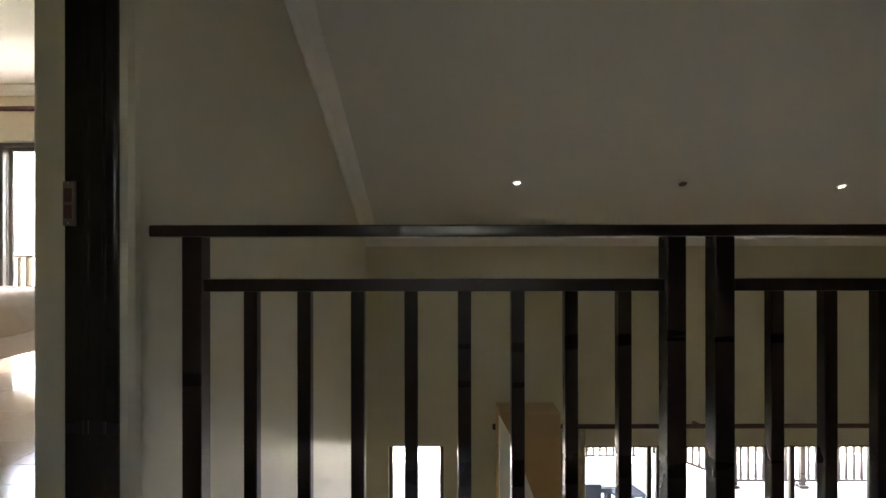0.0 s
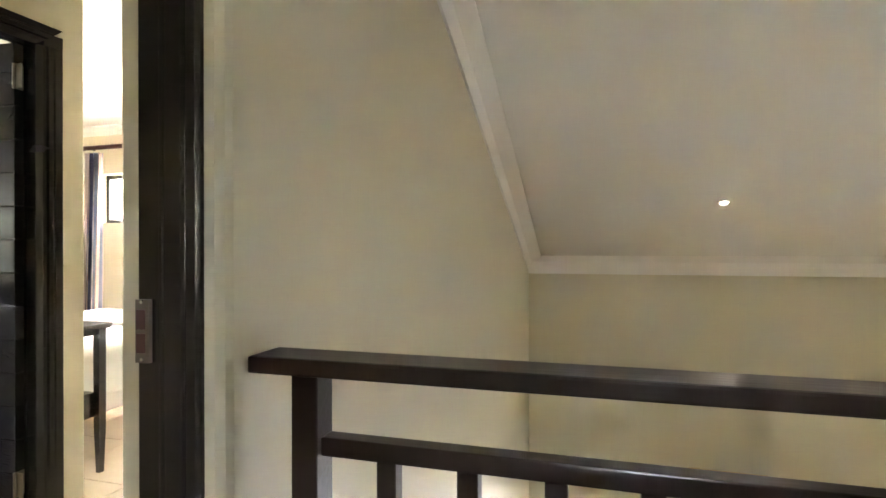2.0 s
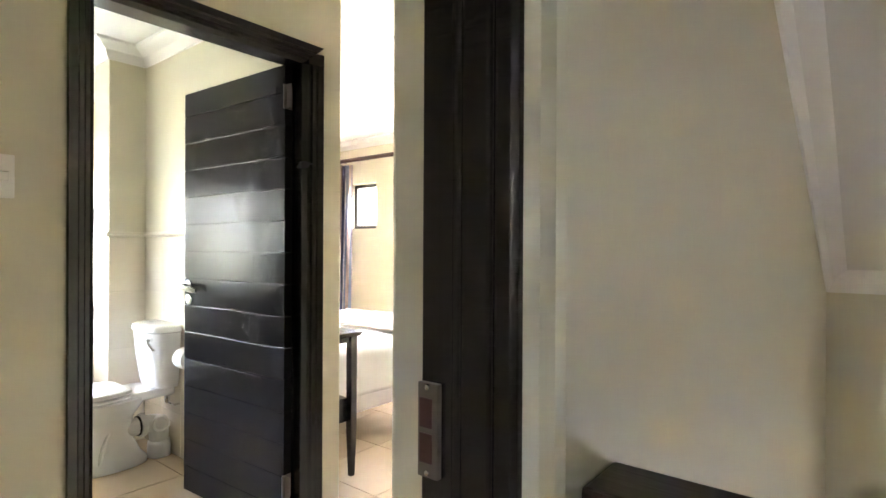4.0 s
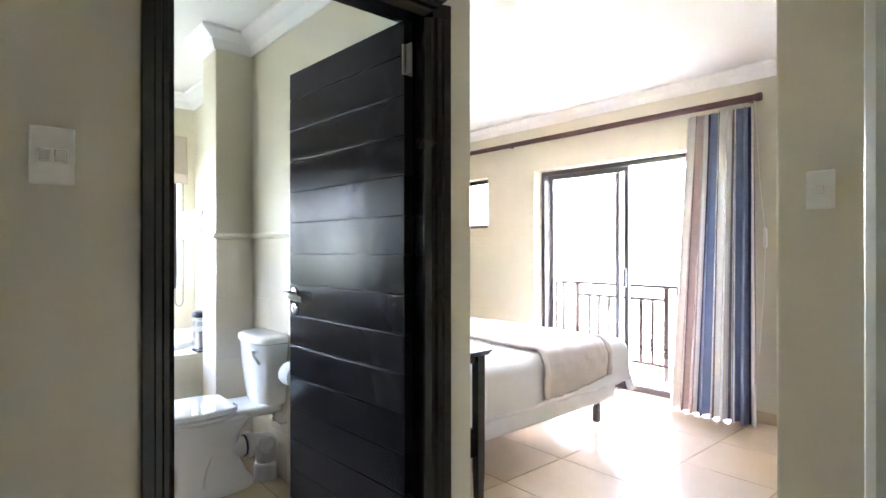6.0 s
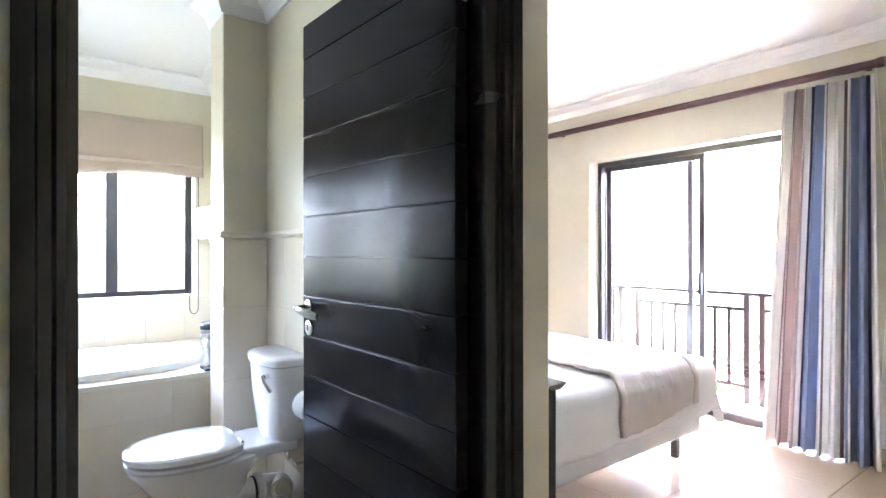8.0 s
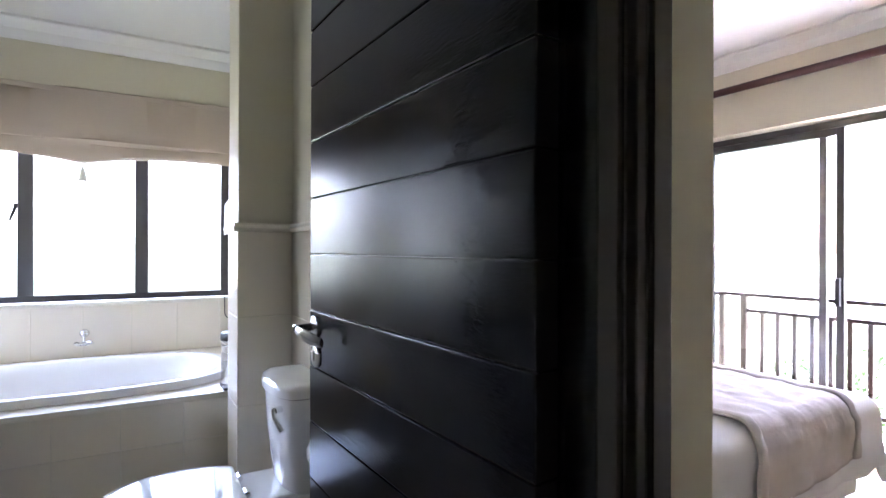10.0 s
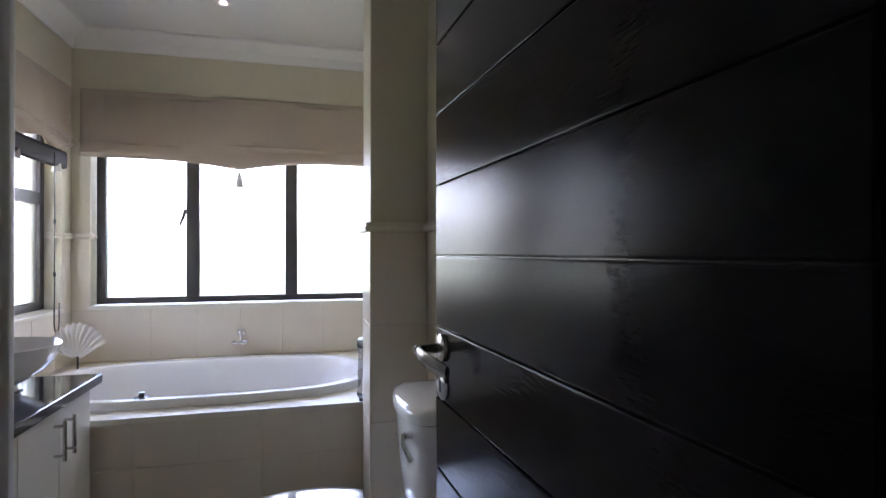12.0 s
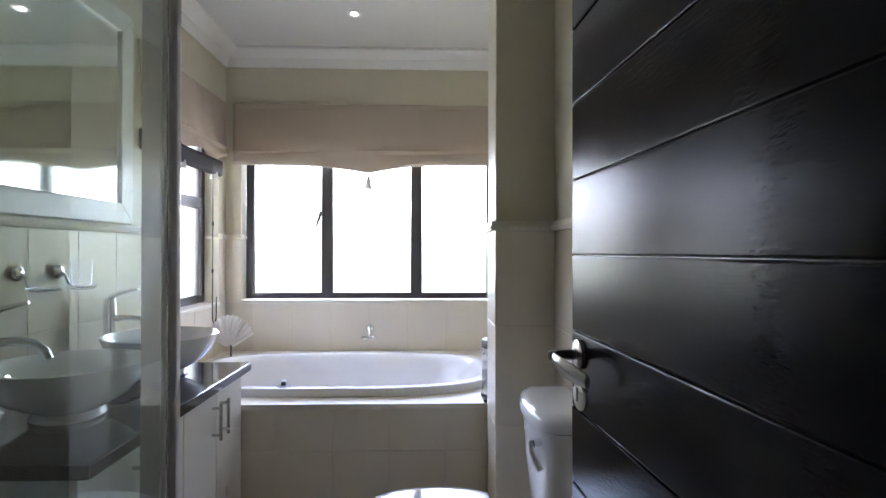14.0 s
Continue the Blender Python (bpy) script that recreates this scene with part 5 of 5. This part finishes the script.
drape(1.12, 1.50, 1.22, 1.50, 4)
drape(4.15, 4.55, 4.30, 4.62, 4)


def chimney_hood():
    """A plastered chimney breast with a raked white cheek standing out from the far wall; the white stands for window
    light.
    """
    e = thing("chimney_hood", "tan plastered chimney breast with a raked cheek coloured as lit", "chimney", kind="structure")
    part("breast", box(0.664, 1.19, 4.722, YB - 0.16, ZL, -0.44, 0.006), TAN, e)
    # window light on this side is put into the cheek's white colour
    part("cheek", prism([(0.66, -0.45), (0.77, -0.65), (0.96, -1.166), (1.16, -1.80), (1.16, ZL + 0.001), (0.66, ZL + 0.001)], "y", 4.640, 4.720, 0.003), CORNICE, e, "raked cheek, pale to stand for the window-lit side")
    return e


chimney_hood()


def patio_table():
    e = thing("patio_table", "pale blue-grey table on the patio", "table", at=pose(2.02, 7.9, ZL - 0.02))
    part("tabletop", box(-0.55, 0.54, -0.52, 0.50, 0.72, 0.755, 0.006), PALEB, e)
    part("apron", box(-0.48, 0.47, -0.45, 0.43, 0.63, 0.721), WICKER, e, "dark apron")
    for x in (-0.45, 0.44):
        for y in (-0.42, 0.40):
            part("leg", box(x - 0.03, x + 0.03, y - 0.03, y + 0.03, 0, 0.631, 0.004), WICKER, e)
    return e


def patio_chair(x, y, turn, tilt, back, label):
    e = thing("patio_chair", label, "chair", "patio chairs", at=pose(x, y, ZL - 0.02, 0, 0, turn))
    part("seat", box(-0.22, 0.22, -0.22, 0.22, 0.42, 0.46, 0.012), WICKER, e)
    b = box(-0.22, 0.22, -0.018, 0.018, 0.0, 0.56, 0.012)
    b.transform(pose(0, 0.21, 0.455, tilt, 0, 0))
    part("backrest", b, back, e)
    for u in (-0.19, 0.19):
        for v in (-0.19, 0.19):
            part("leg", box(u - 0.018, u + 0.018, v - 0.018, v + 0.018, 0, 0.421, 0.003), WICKER, e)
    return e


patio_table()
patio_chair(2.83, 7.95, -75, -24, PALEB, "patio chair with a pale tilted backrest beside the table")
patio_chair(1.95, 7.12, 180, -6, WICKER, "dark patio chair drawn up to the table")
b = box(-3.0, 9.0, YB + 0.2, 10.6, ZL - 0.25, ZL - 0.02)
tagged(obj("patio", b, CONCRETE), "pale paved patio outside the living room", "patio", kind="structure")


# unseen slab, added to keep sun off the patio and dim the living room
b = box(-2.2, 9.2, YB + 0.202, 11.0, -0.58, -0.46)
tagged(obj("patio_sun_block", b, CONCRETE), "plain unseen concrete slab added to shade the patio", "roof", kind="structure")


def patio_fence():
    """Slatted balustrade: a far run, a slanting run and a nearer run, with posts at the turns."""
    e = thing("patio_fence", "dark wooden patio balustrade with upright slats", "fence", kind="structure")
    corners = [(1.0, 10.1), (4.40, 10.1), (5.02, 9.03), (9.0, 9.0)]
    z0 = ZL - 0.02
    for (xa, ya), (xb, yb) in zip(corners, corners[1:]):
        ln = math.hypot(xb - xa, yb - ya)
        m = pose(xa, ya, z0, 0, 0, math.degrees(math.atan2(yb - ya, xb - xa)))
        for zz, hw in ((0.92, 0.03), (0.10, 0.022)):
            b = box(0.03, ln - 0.03, -hw, hw, zz, zz + 0.04, 0.004)
            b.transform(m)
            part("rail", b, RAILW, e)
        k = 0.11
        while k < ln - 0.06:
            b = box(k - 0.018, k + 0.018, -0.016, 0.016, 0.1395, 0.9205)
            b.transform(m)
            part("slat", b, RAILW, e)
            k += 0.125
    for x, y in corners + [(2.7, 10.1), (6.15, 9.021), (7.6, 9.01)]:
        part("post", box(x - 0.04, x + 0.04, y - 0.04, y + 0.04, z0, z0 + 1.0, 0.004), RAILW, e)
        part("foot", box(x - 0.07, x + 0.07, y - 0.07, y + 0.07, z0, z0 + 0.05, 0.004), RAILW, e)
    return e


patio_fence()

# ---- garden and distance ----
b = bmesh.new()
N = 60
grid = []
for i in range(N + 1):
    for j in range(N + 1):
        u, v = (i / N * 2 - 1), (j / N * 2 - 1)
        x, y = math.copysign(abs(u) ** 3, u) * 2500, math.copysign(abs(v) ** 3, v) * 2500
        r = math.hypot(x, y)
        z = ZL - 0.32 - min(max(r - 12, 0) * 0.05, 10) + (0.0 if r < 40 else 4 * noise.noise((x * 0.004, y * 0.004, 0)))
        grid.append(b.verts.new((x, y, z)))
for i in range(N):
    for j in range(N):
        b.faces.new((grid[i * (N + 1) + j], grid[(i + 1) * (N + 1) + j], grid[(i + 1) * (N + 1) + j + 1], grid[i * (N + 1) + j + 1]))
tagged(obj("ground", b, GRASS, smooth=True), "green sloping garden ground reaching the hazy distance", "ground", kind="structure")


def shrubs():
    """A loose bank of garden shrubs: many small leaf blades round uneven clumps."""
    rng = random.Random(11)
    verts, faces = [], []
    clumps = [(-9.4, 1.75, 4.9, 2600), (-10.4, 2.7, 4.3, 1600)]
    for q in range(48):
        side = rng.random()
        if side < 0.7:
            cx, cy = rng.uniform(-9, 8), rng.uniform(11.5, 17)
        else:
            cx, cy = rng.uniform(-13, -9), rng.uniform(-1, 6)
        h, leaves = rng.uniform(1.2, 3.0), 520
        if q < 2:
            cx, cy, h, leaves = clumps[q]
        base = ZL - 0.35 - 0.05 * max(math.hypot(cx, cy) - 12, 0)
        for _ in range(leaves):
            a, t = rng.uniform(0, 2 * math.pi), rng.random() ** 0.6
            r = h * 0.5 * math.sqrt(rng.random()) * (0.55 + 0.45 * math.sin(math.pi * min(t, 0.95)))
            p = Vector((cx + r * math.cos(a) * 1.2, cy + r * math.sin(a) * 1.2, base + h * t))
            d = Vector((rng.gauss(0, 1), rng.gauss(0, 1), rng.gauss(0.4, 0.7))).normalized()
            s = d.orthogonal().normalized()
            ln, wd = rng.uniform(0.10, 0.24), rng.uniform(0.03, 0.06)
            k = len(verts)
            verts += [p, p + d * ln * 0.5 + s * wd, p + d * ln, p + d * ln * 0.5 - s * wd]
            faces.append((k, k + 1, k + 2, k + 3))
    me = bpy.data.meshes.new("shrubs")
    me.from_pydata([tuple(v) for v in verts], [], faces)
    me.materials.append(FOLIAGE)
    return tagged(new("shrubs", me), "dense leafy green garden shrubs", "shrubs", kind="stuff")


shrubs()

# ---- trims and tiles ----
def dado(name, axis, fixed, a0, a1, out):
    z = 1.318
    s = out
    prof = [(0, 0), (0.010, 0), (0.016, 0.006), (0.020, 0.014), (0.016, 0.022), (0.012, 0.026), (0.010, 0.034), (0, 0.034)]
    b = prism([(fixed + s * u, z + w) for u, w in prof], "y" if axis == "x" else "x", a0, a1)
    return tagged(obj(name, b, DADO), "cream moulded ceramic dado trim above the wall tiles", "trim", kind="structure")


TT = 0.0024
dado("trim_right", "y", YR - TT, -4.025, XPB - 0.1, -1)
dado("trim_nib_front", "x", -4.025 + TT, 2.225, YR - TT, 1)
dado("trim_nib_side", "y", 2.243 - TT, -4.27, -4.007, -1)
dado("trim_window_left", "x", XW + TT, YS, 0.80, 1)
dado("trim_window_return", "y", 0.80, -5.625, XW + 0.004, 1)
dado("trim_side_return", "x", -5.45, 0.625, YS + 0.004, 1)
dado("trim_window_right", "x", XW + TT, 2.45, 2.556, 1)
dado("trim_side_a", "y", YS + TT, XW, -5.45, 1)
dado("trim_side_b", "y", YS + TT, -4.55, XPB, 1)
dado("trim_alcove", "y", 2.556 - TT, XW, -4.265, -1)

tile_meshes = {}


def tile_mesh(w, h, t, bev):
    """One glazed piece lying in x-y, its top at z=t."""
    key = (round(w, 3), round(h, 3), t, bev)
    if key not in tile_meshes:
        b = bmesh.new()
        lo = [b.verts.new((x, y, 0)) for x, y in ((0, 0), (w, 0), (w, h), (0, h))]
        mid = [b.verts.new((x, y, t - bev)) for x, y in ((0, 0), (w, 0), (w, h), (0, h))]
        hi = [b.verts.new((x, y, t)) for x, y in ((bev, bev), (w - bev, bev), (w - bev, h - bev), (bev, h - bev))]
        for a, c in ((lo, mid), (mid, hi)):
            for i in range(4):
                b.faces.new((a[i], a[(i + 1) % 4], c[(i + 1) % 4], c[i]))
        b.faces.new(hi)
        b.faces.new(lo[::-1])
        me = bpy.data.meshes.new("tile")
        b.to_mesh(me)
        b.free()
        tile_meshes[key] = me
    return tile_meshes[key]


def clip_cells(a0, a1, step, origin):
    k = math.floor((a0 - origin) / step)
    out = []
    while origin + k * step < a1 - 0.004:
        lo, hi = max(a0, origin + k * step), min(a1, origin + (k + 1) * step)
        if hi - lo > 0.012:
            out.append((lo, hi))
        k += 1
    return out


def lay_tiles(parent, a0, a1, b0, b1, sa, sb, oa, ob_, place, mat, gap, t=0.010, bev=0.0012, skip=()):
    """Tiles over a0..a1 by b0..b1; place(a, b) gives the pose of a piece's corner."""
    for p, q in clip_cells(a0, a1, sa, oa):
        for r, s in clip_cells(b0, b1, sb, ob_):
            if any(k[0] < (p + q) / 2 < k[1] and k[2] < (r + s) / 2 < k[3] for k in skip):
                continue
            me = tile_mesh(q - p - gap, s - r - gap, t, bev)
            if not me.materials:
                me.materials.append(mat)
            o = new("tile", me)
            o.parent = parent
            o.matrix_basis = place(p + gap / 2, r + gap / 2)


floor_set = bpy.data.objects["floor"]
def flat(a, b_):
    return pose(a, b_, -0.0034)
TX, TY = -2.262, 4.345
lay_tiles(floor_set, -5.80, -1.455, 2.66, YN, 0.5, 0.5, TX, TY, flat, TILE, 0.005, 0.0034)
lay_tiles(floor_set, -2.42, XEI, 2.550, 2.66, 0.5, 0.5, TX, TY, flat, TILE, 0.005, 0.0034)
lay_tiles(floor_set, XP, XEI, -0.8, 2.550, 0.5, 0.5, TX, TY, flat, TILE, 0.005, 0.0034)
lay_tiles(floor_set, -1.455, XEI, 2.66, 3.33, 0.5, 0.5, TX, TY, flat, TILE, 0.005, 0.0034)
lay_tiles(floor_set, -4.372, XPB, YS, YR, 0.5, 0.5, TX, TY, flat, TILE, 0.005, 0.0034)
lay_tiles(floor_set, XPB, XP, 1.585, 2.345, 0.5, 0.8, TX, 1.585, flat, TILE, 0.005, 0.0034)
lay_tiles(floor_set, XEI, -0.63, 0.55, 1.388, 0.5, 0.9, -1.13, 0.55, flat, TILE, 0.005, 0.0034)
landing = bpy.data.objects["floor_landing"]
lay_tiles(landing, -0.63, 3.6, -1.9, 1.44, 0.5, 0.5, TX, TY, flat, TILE, 0.005, 0.0034)
lay_tiles(bpy.data.objects["floor_west"], -6.88, -5.80, 2.66, YN, 0.5, 0.5, TX, TY, flat, TILE, 0.005, 0.0034)

# wall tiles: poses that stand a piece upright, glazed face into the room
def on_xplus(x):
    return lambda a, z: Matrix(((0, 0, 1, x), (1, 0, 0, a), (0, 1, 0, z), (0, 0, 0, 1)))
def on_yminus(y):
    return lambda a, z: Matrix(((1, 0, 0, a), (0, 0, -1, y), (0, 1, 0, z), (0, 0, 0, 1)))
def on_yplus(y):
    return lambda a, z: Matrix(((-1, 0, 0, -a), (0, 0, 1, y), (0, 1, 0, z), (0, 0, 0, 1)))
WG, WW, WH = 0.003, 0.25, 0.36
lay_tiles(bath_front, 1.0, 2.554, 0.0, 0.578, 0.236, 0.364, 1.837, 0.04, on_xplus(-4.356), WTILE, WG, TT)
lay_tiles(bpy.data.objects["wall_bath_window"], YS, 2.556, DECK, 0.905, WW, WH, 1.62, 0.545, on_xplus(XW), WTILE, WG, TT)
for p, q in ((YS, 0.80), (2.45, 2.556)):
    lay_tiles(bpy.data.objects["wall_bath_window"], p, q, 0.905, 1.318, WW, WH, p, 0.545, on_xplus(XW), WTILE, WG, TT)
lay_tiles(bpy.data.objects["wall_bath_right"], -4.025, -2.43, 0.0, 1.318, WW, WH, -4.025, 0.252, on_yminus(YR), WTILE, WG, TT)
lay_tiles(bpy.data.objects["wall_nib"], 2.243, YR - TT, 0.0, 1.318, 0.3, WH, 2.243, 0.252, on_xplus(-4.025), WTILE, WG, TT)
lay_tiles(bpy.data.objects["wall_nib"], -4.265, -4.016, 0.0, 1.318, 0.3, WH, -4.316, 0.252, on_yminus(2.243), WTILE, WG, TT)
lay_tiles(bpy.data.objects["wall_bath_side"], -XPB, 4.35, 0.0, 1.318, WW, WH, 3.36, 0.252, on_yplus(YS), WTILE, WG, TT)
lay_tiles(bpy.data.objects["wall_bath_side"], 4.35, -XW, DECK, 0.905, WW, WH, 3.36, 0.545, on_yplus(YS), WTILE, WG, TT)
for p, q in ((4.35, 4.55), (5.45, -XW)):
    lay_tiles(bpy.data.objects["wall_bath_side"], p, q, 0.905, 1.318, WW, WH, p, 0.545, on_yplus(YS), WTILE, WG, TT)

# skirting tiles of the bedroom
def skirting(name, b):
    return tagged(obj(name, b, TILE), "cream tile skirting along the wall", "baseboard", kind="structure")
skirting("baseboard_north_left", box(-6.88, -4.33, YN - 0.010, YN - 0.0005, 0.0005, 0.085, 0.002, 1))
skirting("baseboard_north_right", box(-2.41, -1.456, YN - 0.010, YN - 0.0005, 0.0005, 0.085, 0.002, 1))
skirting("baseboard_passage", box(XP + 0.0005, XP + 0.010, -0.79, 1.488, 0.0005, 0.085, 0.002, 1))
skirting("baseboard_passage_end", box(XP + 0.0005, XP + 0.010, 2.442, 2.549, 0.0005, 0.085, 0.002, 1))
skirting("baseboard_switch", box(-1.455, XEI - 0.001, 3.32, 3.3295, 0.0005, 0.085, 0.002, 1))
